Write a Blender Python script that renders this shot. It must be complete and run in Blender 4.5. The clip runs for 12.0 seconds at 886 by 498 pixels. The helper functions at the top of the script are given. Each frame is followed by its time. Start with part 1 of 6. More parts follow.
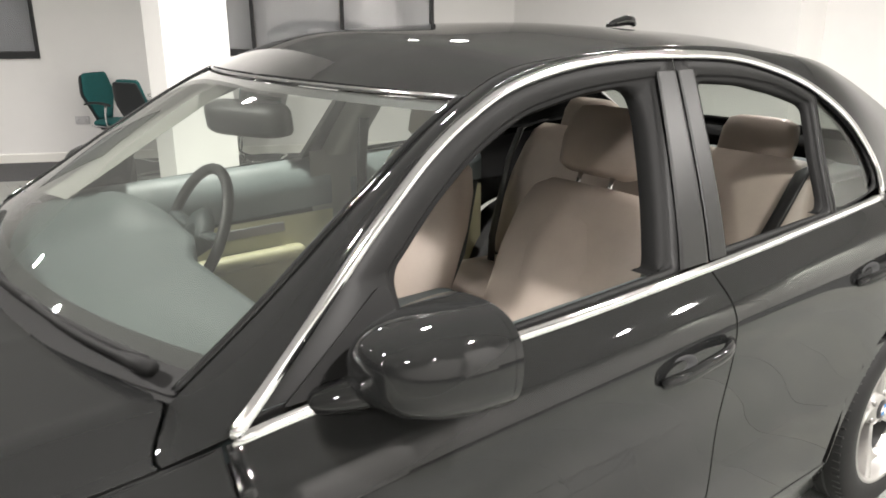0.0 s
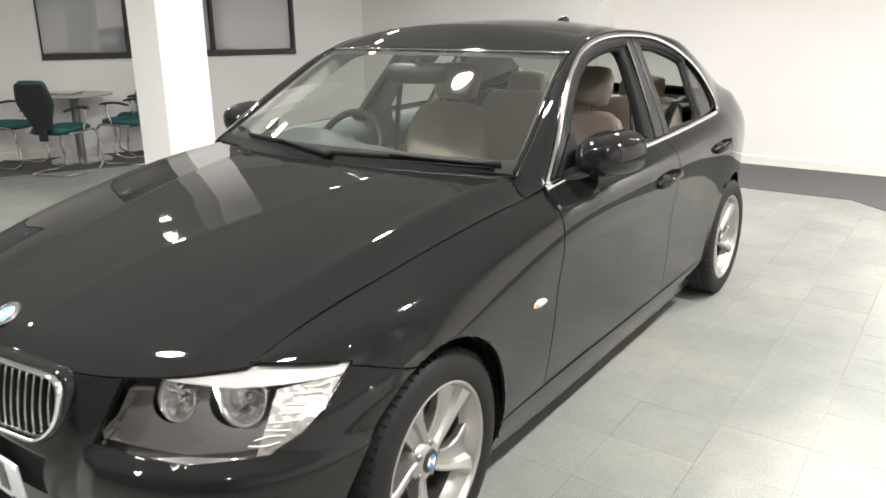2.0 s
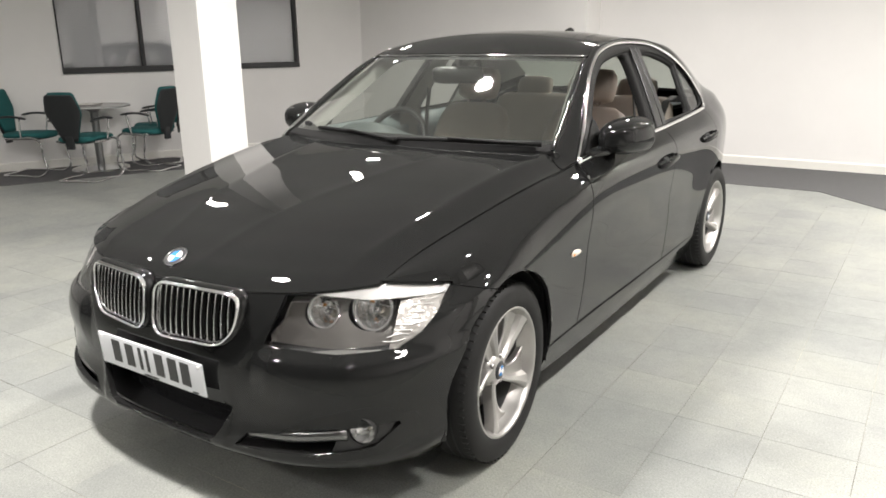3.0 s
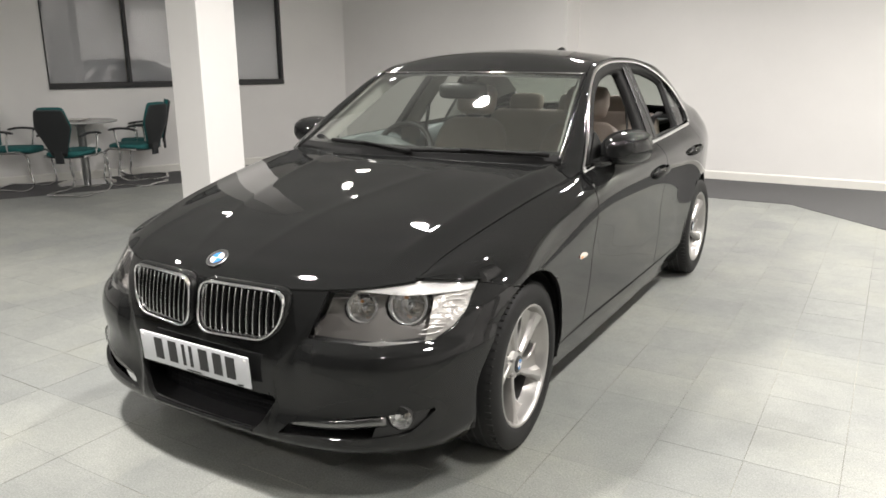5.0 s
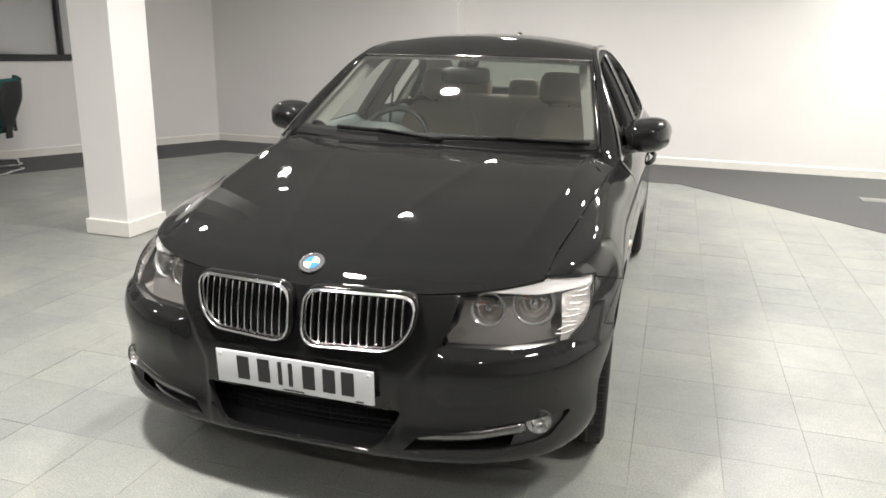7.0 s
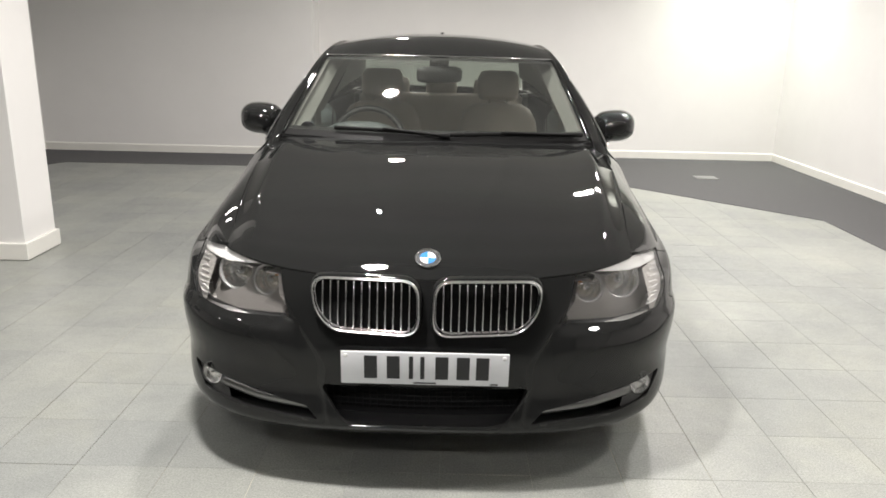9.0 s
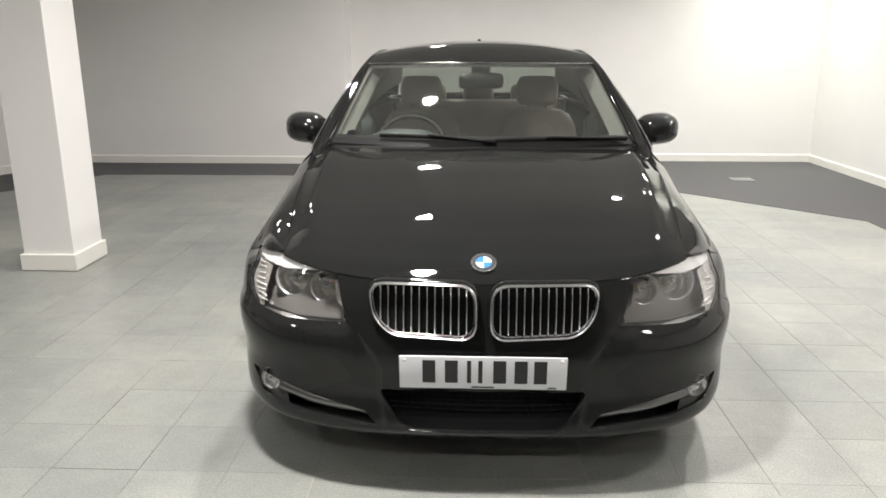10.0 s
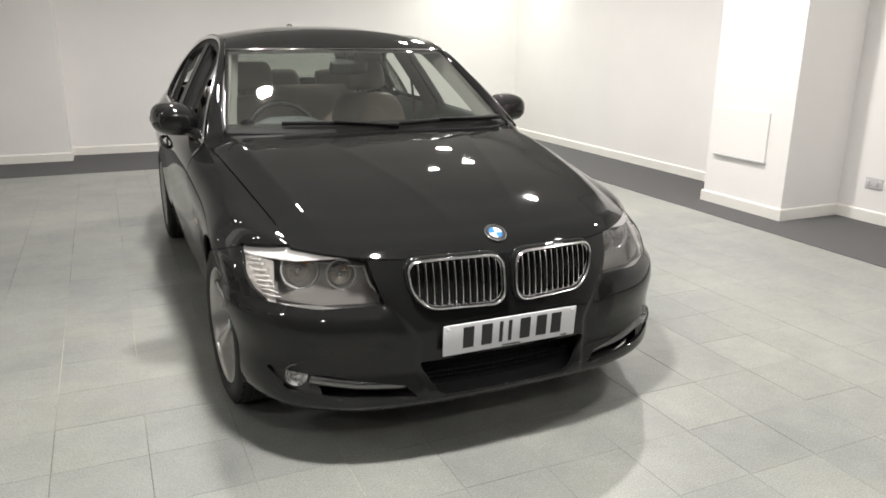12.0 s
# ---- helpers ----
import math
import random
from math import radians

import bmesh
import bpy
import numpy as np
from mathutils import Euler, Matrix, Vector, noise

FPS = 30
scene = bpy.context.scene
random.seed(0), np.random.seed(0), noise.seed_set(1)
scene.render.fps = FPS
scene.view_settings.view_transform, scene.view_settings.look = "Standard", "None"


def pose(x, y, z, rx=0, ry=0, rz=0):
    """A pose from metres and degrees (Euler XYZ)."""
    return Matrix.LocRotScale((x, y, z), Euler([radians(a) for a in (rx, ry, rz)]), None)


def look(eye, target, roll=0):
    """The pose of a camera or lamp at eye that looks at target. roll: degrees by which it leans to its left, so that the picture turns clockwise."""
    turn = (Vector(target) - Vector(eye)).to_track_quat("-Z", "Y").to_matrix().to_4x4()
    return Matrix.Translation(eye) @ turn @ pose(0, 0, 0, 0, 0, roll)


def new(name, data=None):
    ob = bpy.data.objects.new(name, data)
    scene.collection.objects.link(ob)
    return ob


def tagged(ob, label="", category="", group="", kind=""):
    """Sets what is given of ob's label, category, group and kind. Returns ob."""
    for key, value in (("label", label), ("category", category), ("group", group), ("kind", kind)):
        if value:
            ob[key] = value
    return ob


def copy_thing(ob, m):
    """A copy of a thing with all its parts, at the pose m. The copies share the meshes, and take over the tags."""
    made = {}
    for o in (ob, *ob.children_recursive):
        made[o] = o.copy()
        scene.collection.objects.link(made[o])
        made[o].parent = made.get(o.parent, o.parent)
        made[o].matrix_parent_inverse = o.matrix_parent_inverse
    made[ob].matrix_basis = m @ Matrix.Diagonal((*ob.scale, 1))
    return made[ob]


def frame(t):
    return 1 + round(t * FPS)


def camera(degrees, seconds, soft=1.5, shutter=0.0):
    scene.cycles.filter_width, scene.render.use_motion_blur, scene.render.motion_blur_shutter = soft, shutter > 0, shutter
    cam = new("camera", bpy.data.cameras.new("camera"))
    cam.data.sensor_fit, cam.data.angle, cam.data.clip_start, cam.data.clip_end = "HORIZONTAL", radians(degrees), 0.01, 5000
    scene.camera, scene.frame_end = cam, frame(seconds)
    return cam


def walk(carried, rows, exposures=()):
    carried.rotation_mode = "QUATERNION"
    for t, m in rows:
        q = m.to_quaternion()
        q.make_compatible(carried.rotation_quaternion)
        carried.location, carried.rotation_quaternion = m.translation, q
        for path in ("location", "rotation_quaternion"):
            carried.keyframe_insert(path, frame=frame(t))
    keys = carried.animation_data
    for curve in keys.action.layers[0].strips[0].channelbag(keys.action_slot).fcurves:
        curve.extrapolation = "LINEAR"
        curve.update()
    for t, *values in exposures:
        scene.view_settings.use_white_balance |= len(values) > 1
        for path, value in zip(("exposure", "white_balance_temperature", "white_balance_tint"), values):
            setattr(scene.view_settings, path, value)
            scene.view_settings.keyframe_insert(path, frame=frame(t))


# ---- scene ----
cam = camera(61.6, 12.0, soft=1.7, shutter=0.2)
PATH = [
    (0, (1.666, 0.407, 1.476), (0.14, 1.556, 0.882), -0.2),
    (0.5, (1.784, -0.027, 1.475), (0.347, 1.236, 0.893), -0.4),
    (1, (1.805, -0.546, 1.451), (0.545, 0.88, 0.834), -0.2),
    (1.5, (1.895, -0.952, 1.441), (0.715, 0.546, 0.838), -0.4),
    (2, (1.89, -1.377, 1.447), (0.779, 0.181, 0.867), -0.4),
    (2.5, (1.897, -1.699, 1.433), (0.809, -0.114, 0.881), -1.0),
    (3, (1.985, -2.043, 1.422), (0.921, -0.439, 0.879), -0.8),
    (3.2, (2.008, -2.125, 1.426), (0.945, -0.525, 0.885), -0.9),
    (4.8, (1.950, -2.305, 1.422), (0.950, -0.648, 0.921), -0.6),
    (5, (1.925, -2.308, 1.418), (0.925, -0.648, 0.92), -0.4),
    (5.5, (1.876, -2.343, 1.412), (0.895, -0.674, 0.913), 0.3),
    (6, (1.7, -2.353, 1.4), (0.718, -0.685, 0.898), 1.5),
    (6.5, (1.414, -2.408, 1.411), (0.552, -0.68, 0.89), 2.3),
    (7, (1.007, -2.568, 1.428), (0.453, -0.725, 0.884), 1.3),
    (7.2, (0.893, -2.632, 1.428), (0.412, -0.769, 0.883), 1.6),
    (8.8, (0.074, -2.830, 1.420), (0.057, -0.905, 0.879), 1.4),
    (9, (0.054, -2.858, 1.422), (0.048, -0.932, 0.884), 1.3),
    (9.5, (0.0, -2.893, 1.43), (-0.037, -0.964, 0.903), 0.7),
    (10, (-0.04, -2.877, 1.419), (-0.116, -0.948, 0.898), -0.0),
    (10.5, (-0.174, -2.825, 1.396), (-0.088, -0.901, 0.856), -0.3),
    (11, (-0.506, -2.807, 1.397), (-0.145, -0.926, 0.822), 1.1),
    (11.5, (-0.826, -2.852, 1.426), (-0.232, -1.039, 0.824), 1.7),
    (12, (-1.209, -2.83, 1.437), (-0.417, -1.081, 0.877), 0.6),
]
walk(cam, [(t, look(eye, target, roll)) for t, eye, target, roll in PATH], exposures=[(0, 0.53), (0.5, 0.53), (1.0, 0.50), (1.5, 0.35), (2.5, 0.15), (3.0, 0.06), (5.0, -0.14), (6.5, -0.06), (7.2, -0.20), (9.0, -0.33), (11.0, -0.36), (12.0, -0.50)])

# ---- light ----
CEIL = 3.1
world = bpy.data.worlds.new("world")
scene.world = world
world.use_nodes = True
world.node_tree.nodes["Background"].inputs[0].default_value = (0.55, 0.6, 0.7, 1)
world.node_tree.nodes["Background"].inputs[1].default_value = 0.02


def downlight_lamp(x, y, power, size, spread):
    tint = (0.97, 1.0, 0.88) if spread < 120 else (1.0, 0.958, 0.918)
    lamp = bpy.data.lights.new("downlight", "AREA")
    lamp.shape, lamp.size, lamp.energy, lamp.spread, lamp.color = "DISK", size, power, radians(spread), tint
    ob = new("downlight", lamp)
    ob.matrix_world = pose(x, y, CEIL - 0.012, 0, 0, 0)
    return ob


# place, power, width of the diffuser, spread
DOWNLIGHTS = [(-0.6, 1.65, 94, 0.19, 160), (2.4, 1.65, 112, 0.13, 160), (2.4, 4.6, 84, 0.19, 160), (-0.55, 4.7, 54, 0.19, 160), (-0.62, -1.0, 152, 0.30, 160), (2.4, -1.15, 60, 0.36, 160),
              (-3.6, 1.65, 18, 0.19, 160), (-3.6, 4.6, 12, 0.19, 160), (-3.6, -1.15, 30, 0.19, 160), (-6.3, -1.15, 36, 0.19, 160), (3.25, 6.52, 21, 0.15, 105), (3.97, 6.05, 21, 0.15, 105),
              # the three at y -4.1 are unseen, added to brighten the car's front
              (3.75, 0.2, 14, 0.15, 160), (-0.6, -4.1, 50, 0.19, 160), (-3.6, -4.1, 40, 0.19, 160), (2.4, -4.1, 26, 0.19, 160),
              (1.75, 3.45, 16, 0.12, 160), (2.4, 3.9, 14, 0.12, 160), (-3.0, 3.45, 5, 0.12, 160), (-4.3, 2.1, 5, 0.12, 160)]
for lx, ly, lp, lw, ls in DOWNLIGHTS:
    downlight_lamp(lx, ly, lp, lw, ls)


# ---- materials ----
def nodes_of(name):
    m = bpy.data.materials.new(name)
    m.use_nodes = True
    nt = m.node_tree
    return m, nt, nt.nodes["Principled BSDF"]


def link(nt, a, b):
    nt.links.new(a, b)


def tex_noise(nt, scale, detail=4, rough=0.6, coords="Object"):
    tc = nt.nodes.new("ShaderNodeTexCoord")
    n = nt.nodes.new("ShaderNodeTexNoise")
    n.inputs["Scale"].default_value, n.inputs["Detail"].default_value, n.inputs["Roughness"].default_value = scale, detail, rough
    link(nt, tc.outputs[coords], n.inputs["Vector"])
    return n


def ramp(nt, src, stops):
    r = nt.nodes.new("ShaderNodeValToRGB")
    while len(r.color_ramp.elements) < len(stops):
        r.color_ramp.elements.new(0.5)
    for e, (p, c) in zip(r.color_ramp.elements, stops):
        e.position, e.color = p, (*c, 1)
    link(nt, src, r.inputs["Fac"])
    return r


def bump(nt, src, bsdf, strength, distance):
    b = nt.nodes.new("ShaderNodeBump")
    b.inputs["Strength"].default_value, b.inputs["Distance"].default_value = strength, distance
    link(nt, src, b.inputs["Height"])
    link(nt, b.outputs["Normal"], bsdf.inputs["Normal"])
    return b


def material(name, color, rough=0.5, metal=0.0, vary=0.0, scale=8.0, grain=0.0, grain_scale=200.0, coat=0.0, spec=0.5):
    """A surface with a slow change of tone, a change of gloss and a fine grain."""
    m, nt, p = nodes_of(name)
    p.inputs["Base Color"].default_value = (*color, 1)
    p.inputs["Roughness"].default_value, p.inputs["Metallic"].default_value = rough, metal
    p.inputs["Specular IOR Level"].default_value = spec
    p.inputs["Coat Weight"].default_value, p.inputs["Coat Roughness"].default_value = coat, 0.02
    if vary:
        n = tex_noise(nt, scale, 5, 0.65)
        r = ramp(nt, n.outputs["Fac"], [(0.25, [c * (1 - vary) for c in color]), (0.75, [min(1, c * (1 + vary)) for c in color])])
        link(nt, r.outputs["Color"], p.inputs["Base Color"])
        mr = nt.nodes.new("ShaderNodeMapRange")
        mr.inputs["To Min"].default_value, mr.inputs["To Max"].default_value = max(0, rough - 0.08), min(1, rough + 0.08)
        link(nt, n.outputs["Fac"], mr.inputs["Value"])
        link(nt, mr.outputs["Result"], p.inputs["Roughness"])
    if grain:
        g = tex_noise(nt, grain_scale, 3, 0.6)
        bump(nt, g.outputs["Fac"], p, grain, 0.002)
    return m


def glass_material(name, tint, ior=1.5, film=0.0):
    m, nt, p = nodes_of(name)
    nt.nodes.remove(p)
    clear, gloss = nt.nodes.new("ShaderNodeBsdfTransparent"), nt.nodes.new("ShaderNodeBsdfGlossy")
    clear.inputs["Color"].default_value = (*tint, 1)
    gloss.inputs["Roughness"].default_value = 0.025
    f, mix = nt.nodes.new("ShaderNodeLayerWeight"), nt.nodes.new("ShaderNodeMixShader")
    f.inputs["Blend"].default_value = 0.5
    power, shine = nt.nodes.new("ShaderNodeMath"), nt.nodes.new("ShaderNodeMath")
    power.operation, power.inputs[1].default_value = "POWER", 4.5
    link(nt, f.outputs["Facing"], power.inputs[0])
    r0 = 2 * ((ior - 1) / (ior + 1)) ** 2
    shine.operation, shine.inputs[1].default_value, shine.inputs[2].default_value = "MULTIPLY_ADD", 1 - r0, r0
    link(nt, power.outputs[0], shine.inputs[0])
    link(nt, shine.outputs[0], mix.inputs[0])
    link(nt, clear.outputs[0], mix.inputs[1])
    link(nt, gloss.outputs[0], mix.inputs[2])
    last = mix.outputs[0]
    # film: share of a pale, uneven diffuse haze mixed over the pane
    if film:
        haze, over = nt.nodes.new("ShaderNodeBsdfDiffuse"), nt.nodes.new("ShaderNodeMixShader")
        haze.inputs["Color"].default_value = (0.62, 0.64, 0.61, 1)
        uneven = tex_noise(nt, 4.0, 5, 0.6)
        amount = nt.nodes.new("ShaderNodeMapRange")
        amount.inputs["To Min"].default_value, amount.inputs["To Max"].default_value = film * 0.6, film * 1.4
        link(nt, uneven.outputs["Fac"], amount.inputs["Value"])
        link(nt, amount.outputs["Result"], over.inputs[0])
        link(nt, last, over.inputs[1])
        link(nt, haze.outputs[0], over.inputs[2])
        last = over.outputs[0]
    link(nt, last, nt.nodes["Material Output"].inputs["Surface"])
    return m


def paint_material():
    m, nt, p = nodes_of("black_paint")
    p.inputs["Base Color"].default_value = (0.0115, 0.0118, 0.0118, 1)
    p.inputs["Roughness"].default_value = 0.4
    p.inputs["Specular IOR Level"].default_value = 0.0
    p.inputs["Coat Weight"].default_value, p.inputs["Coat Roughness"].default_value, p.inputs["Coat IOR"].default_value = 1.0, 0.03, 1.43
    n = tex_noise(nt, 26, 2, 0.5)
    b = bump(nt, n.outputs["Fac"], p, 0.012, 0.01)
    link(nt, b.outputs["Normal"], p.inputs["Coat Normal"])
    haze = tex_noise(nt, 3.5, 6, 0.7)
    mr = nt.nodes.new("ShaderNodeMapRange")
    mr.inputs["From Min"].default_value, mr.inputs["From Max"].default_value = 0.35, 0.75
    mr.inputs["To Min"].default_value, mr.inputs["To Max"].default_value = 0.022, 0.042
    link(nt, haze.outputs["Fac"], mr.inputs["Value"])
    link(nt, mr.outputs["Result"], p.inputs["Coat Roughness"])
    return m


def tile_material():
    m, nt, p = nodes_of("floor_tile")
    info = nt.nodes.new("ShaderNodeObjectInfo")
    geo = nt.nodes.new("ShaderNodeNewGeometry")
    a = tex_noise(nt, 1.3, 6, 0.7, "Generated")
    tc = nt.nodes.new("ShaderNodeTexCoord")
    big = nt.nodes.new("ShaderNodeTexNoise")
    big.inputs["Scale"].default_value, big.inputs["Detail"].default_value = 0.7, 8
    fine = nt.nodes.new("ShaderNodeTexNoise")
    fine.inputs["Scale"].default_value, fine.inputs["Detail"].default_value = 34, 5
    speck = nt.nodes.new("ShaderNodeTexNoise")
    speck.inputs["Scale"].default_value, speck.inputs["Detail"].default_value = 150, 3
    for n in (big, fine, speck, a):
        link(nt, geo.outputs["Position"], n.inputs["Vector"])
    a.inputs["Scale"].default_value = 5.0
    add = nt.nodes.new("ShaderNodeMath")
    add.operation = "ADD"
    link(nt, info.outputs["Random"], add.inputs[0])
    link(nt, geo.outputs["Random Per Island"], add.inputs[1])
    fr = nt.nodes.new("ShaderNodeMath")
    fr.operation = "FRACT"
    link(nt, add.outputs[0], fr.inputs[0])
    base = ramp(nt, big.outputs["Fac"], [(0.3, (0.225, 0.233, 0.230)), (0.7, (0.312, 0.317, 0.302))])
    per = ramp(nt, fr.outputs[0], [(0.0, (0.93, 0.935, 0.94)), (1.0, (1.045, 1.045, 1.03))])
    cloud = ramp(nt, a.outputs["Fac"], [(0.3, (0.87, 0.88, 0.87)), (0.7, (1.07, 1.07, 1.05))])
    sp = ramp(nt, speck.outputs["Fac"], [(0.3, (0.76, 0.76, 0.76)), (0.68, (1.14, 1.14, 1.14))])
    worn = nt.nodes.new("ShaderNodeTexNoise")
    worn.inputs["Scale"].default_value, worn.inputs["Detail"].default_value, worn.inputs["Roughness"].default_value, worn.inputs["Distortion"].default_value = 1.7, 7, 0.66, 0.6
    link(nt, geo.outputs["Position"], worn.inputs["Vector"])
    grime = ramp(nt, worn.outputs["Fac"], [(0.34, (0.92, 0.92, 0.92)), (0.5, (1.0, 1.0, 0.99)), (0.66, (1.07, 1.06, 1.01))])
    last = base.outputs["Color"]
    for other in (per, cloud, sp, grime):
        mx = nt.nodes.new("ShaderNodeMix")
        mx.data_type, mx.blend_type = "RGBA", "MULTIPLY"
        mx.inputs["Factor"].default_value = 1
        link(nt, last, mx.inputs["A"])
        link(nt, other.outputs["Color"], mx.inputs["B"])
        last = mx.outputs["Result"]
    link(nt, last, p.inputs["Base Color"])
    rr = nt.nodes.new("ShaderNodeMapRange")
    rr.inputs["To Min"].default_value, rr.inputs["To Max"].default_value = 0.28, 0.55
    link(nt, fine.outputs["Fac"], rr.inputs["Value"])
    link(nt, rr.outputs["Result"], p.inputs["Roughness"])
    bump(nt, fine.outputs["Fac"], p, 0.25, 0.003)
    return m


def bed_material():
    """What fills the joints: dark dirt in places, pale beige adhesive in others."""
    m, nt, p = nodes_of("floor_bed")
    n = tex_noise(nt, 0.55, 3, 0.6)
    c = ramp(nt, n.outputs["Fac"], [(0.40, (0.085, 0.08, 0.07)), (0.50, (0.25, 0.24, 0.21)), (0.62, (0.46, 0.44, 0.37))])
    link(nt, c.outputs["Color"], p.inputs["Base Color"])
    p.inputs["Roughness"].default_value = 0.9
    return m


PAINT = paint_material()
TRIM = material("satin_black", (0.012, 0.012, 0.012), 0.45, grain=0.02, spec=0.12)
PILLAR = material("satin_pillar_film", (0.013, 0.013, 0.013), 0.36, grain=0.02, spec=0.26)
SEAL = material("rubber_seal", (0.010, 0.010, 0.010), 0.6, grain=0.05, spec=0.12)
VOID = material("dull_black", (0.055, 0.055, 0.057), 0.8, spec=0.2)
GRILLEBLACK = material("grille_black", (0.028, 0.028, 0.03), 0.8, spec=0.15)
BEZEL = material("grey_bezel", (0.022, 0.022, 0.022), 0.45, grain=0.1, grain_scale=500)
RUBBER = material("rubber", (0.013, 0.013, 0.013), 0.62, vary=0.2, scale=30, grain=0.1, grain_scale=120, spec=0.25)
PLASTIC = material("black_plastic", (0.012, 0.012, 0.012), 0.5, grain=0.1, grain_scale=600)
CHROME = material("chrome", (0.85, 0.85, 0.86), 0.06, 1.0)
SATIN = material("satin_silver", (0.27, 0.27, 0.27), 0.34, 1.0)
SLOTBAR = material("dark_satin_bar", (0.20, 0.20, 0.20), 0.28, 1.0)
ALLOY = material("wheel_alloy", (0.46, 0.45, 0.435), 0.34, 0.85, vary=0.02, scale=6)
STEEL = material("brake_steel", (0.3, 0.29, 0.28), 0.4, 1.0, vary=0.2, scale=30)
LEATHER = material("beige_leather", (0.40, 0.338, 0.290), 0.5, vary=0.08, scale=7, grain=0.25, grain_scale=260)
CREAM = material("cream_trim", (0.36, 0.345, 0.22), 0.55, vary=0.05, scale=8, grain=0.1, grain_scale=400)
LINER = material("headliner", (0.22, 0.215, 0.2), 0.9, vary=0.06, scale=12, grain=0.3, grain_scale=500)
# dashboard plastic made paler: the light on the door tops is in the colour
DOORTOP_LIT = material("door_top_lit_plastic", (0.105, 0.125, 0.125), 0.45, vary=0.08, scale=10, grain=0.2, grain_scale=700)
DASH = material("dashboard_plastic", (0.031, 0.041, 0.041), 0.55, vary=0.12, scale=10, grain=0.25, grain_scale=700)
GLASS = glass_material("windscreen_glass", (0.60, 0.645, 0.60), film=0.024)
LENS = glass_material("lamp_lens", (0.95, 0.95, 0.96))
QUARTER = glass_material("quarter_glass", (0.45, 0.47, 0.45))
LAMPGREY = material("lamp_bezel", (0.21, 0.198, 0.186), 0.4, 0.2, grain=0.03)
FROST = material("frosted_lamp_ring", (0.76, 0.75, 0.74), 0.2, 0.6, grain=0.05)
PROJECTOR = material("projector_lens", (0.02, 0.02, 0.022), 0.08, coat=1.0)
RIMCHROME = material("rim_chrome", (0.88, 0.88, 0.89), 0.11, 1.0)
BOWL = material("lamp_bowl_chrome", (0.97, 0.965, 0.955), 0.13, 0.82)
PALETRIM = material("pale_pillar_trim", (0.22, 0.216, 0.20), 0.85, vary=0.05, scale=12, grain=0.3, grain_scale=500)
SLAT = material("dark_chrome_slat", (0.82, 0.82, 0.83), 0.2, 1.0)
BARREL = material("wheel_barrel", (0.16, 0.16, 0.16), 0.45, 0.7, vary=0.2, scale=14)
FACETS = material("faceted_reflector", (0.50, 0.48, 0.45), 0.3, 0.5)
LAMPEDGE = material("lamp_lower_edge", (0.36, 0.355, 0.34), 0.28, 0.8)
_n = FACETS.node_tree
_v = _n.nodes.new("ShaderNodeTexVoronoi")
_v.inputs["Scale"].default_value = 52
_c = _n.nodes.new("ShaderNodeTexCoord")
link(_n, _c.outputs["Object"], _v.inputs["Vector"])
bump(_n, _v.outputs["Distance"], _n.nodes["Principled BSDF"], 0.16, 0.02)
LAMPSILVER = material("lamp_reflector", (0.90, 0.89, 0.87), 0.25, 0.4)
BROW = material("lamp_brow", (0.88, 0.87, 0.85), 0.32, 0.1)
AMBER = material("amber_bulb", (0.8, 0.32, 0.08), 0.2)
BULB = material("bulb_glass", (0.72, 0.66, 0.58), 0.15, 0.4)
FLOORLID = material("floor_box_grey", (0.20, 0.20, 0.195), 0.5, vary=0.15, scale=20, grain=0.05)
PLATE = material("plate_white", (0.74, 0.75, 0.78), 0.3, vary=0.02, scale=20)
PLATEINK = material("plate_black", (0.02, 0.02, 0.022), 0.4)
BLUE = material("emblem_blue", (0.05, 0.22, 0.55), 0.2, coat=1.0)
WHITE = material("emblem_white", (0.8, 0.8, 0.8), 0.2, coat=1.0)
MIRROR = material("mirror_glass", (0.8, 0.8, 0.82), 0.01, 1.0)
WALL = material("wall_paint", (0.80, 0.785, 0.77), 0.85, vary=0.025, scale=1.6, grain=0.12, grain_scale=180)
# for the unseen front wall, dark to keep the car's reflections dark
DARKFRONT = material("dark_front", (0.035, 0.036, 0.04), 0.12, vary=0.1, scale=0.8)
SKIRT = material("skirting_paint", (0.80, 0.785, 0.74), 0.45, vary=0.03, scale=5)
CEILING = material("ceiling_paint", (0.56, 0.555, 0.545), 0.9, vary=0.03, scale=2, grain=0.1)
CARPET = material("grey_carpet", (0.085, 0.084, 0.086), 0.95, vary=0.12, scale=60, grain=0.8, grain_scale=420)
SCREED = bed_material()
TILE = tile_material()
FRAMEBLACK = material("window_frame_black", (0.02, 0.02, 0.021), 0.4, vary=0.1, scale=9)
BLIND = material("blind_grey", (0.55, 0.56, 0.56), 0.6, vary=0.05, scale=3)
OFFICE = material("office_wall", (0.42, 0.36, 0.28), 0.9, vary=0.1, scale=2)
GREEN = material("green_fabric", (0.012, 0.10, 0.10), 0.9, vary=0.15, scale=40, grain=0.6, grain_scale=350)
SHELL = material("chair_shell", (0.018, 0.02, 0.022), 0.45, grain=0.1, grain_scale=500)
TABLETOP = material("table_top", (0.36, 0.36, 0.35), 0.25, vary=0.06, scale=6)
PAPER = material("paper", (0.6, 0.58, 0.55), 0.6, vary=0.15, scale=15)
SOCKET = material("socket_plastic", (0.55, 0.54, 0.55), 0.35)


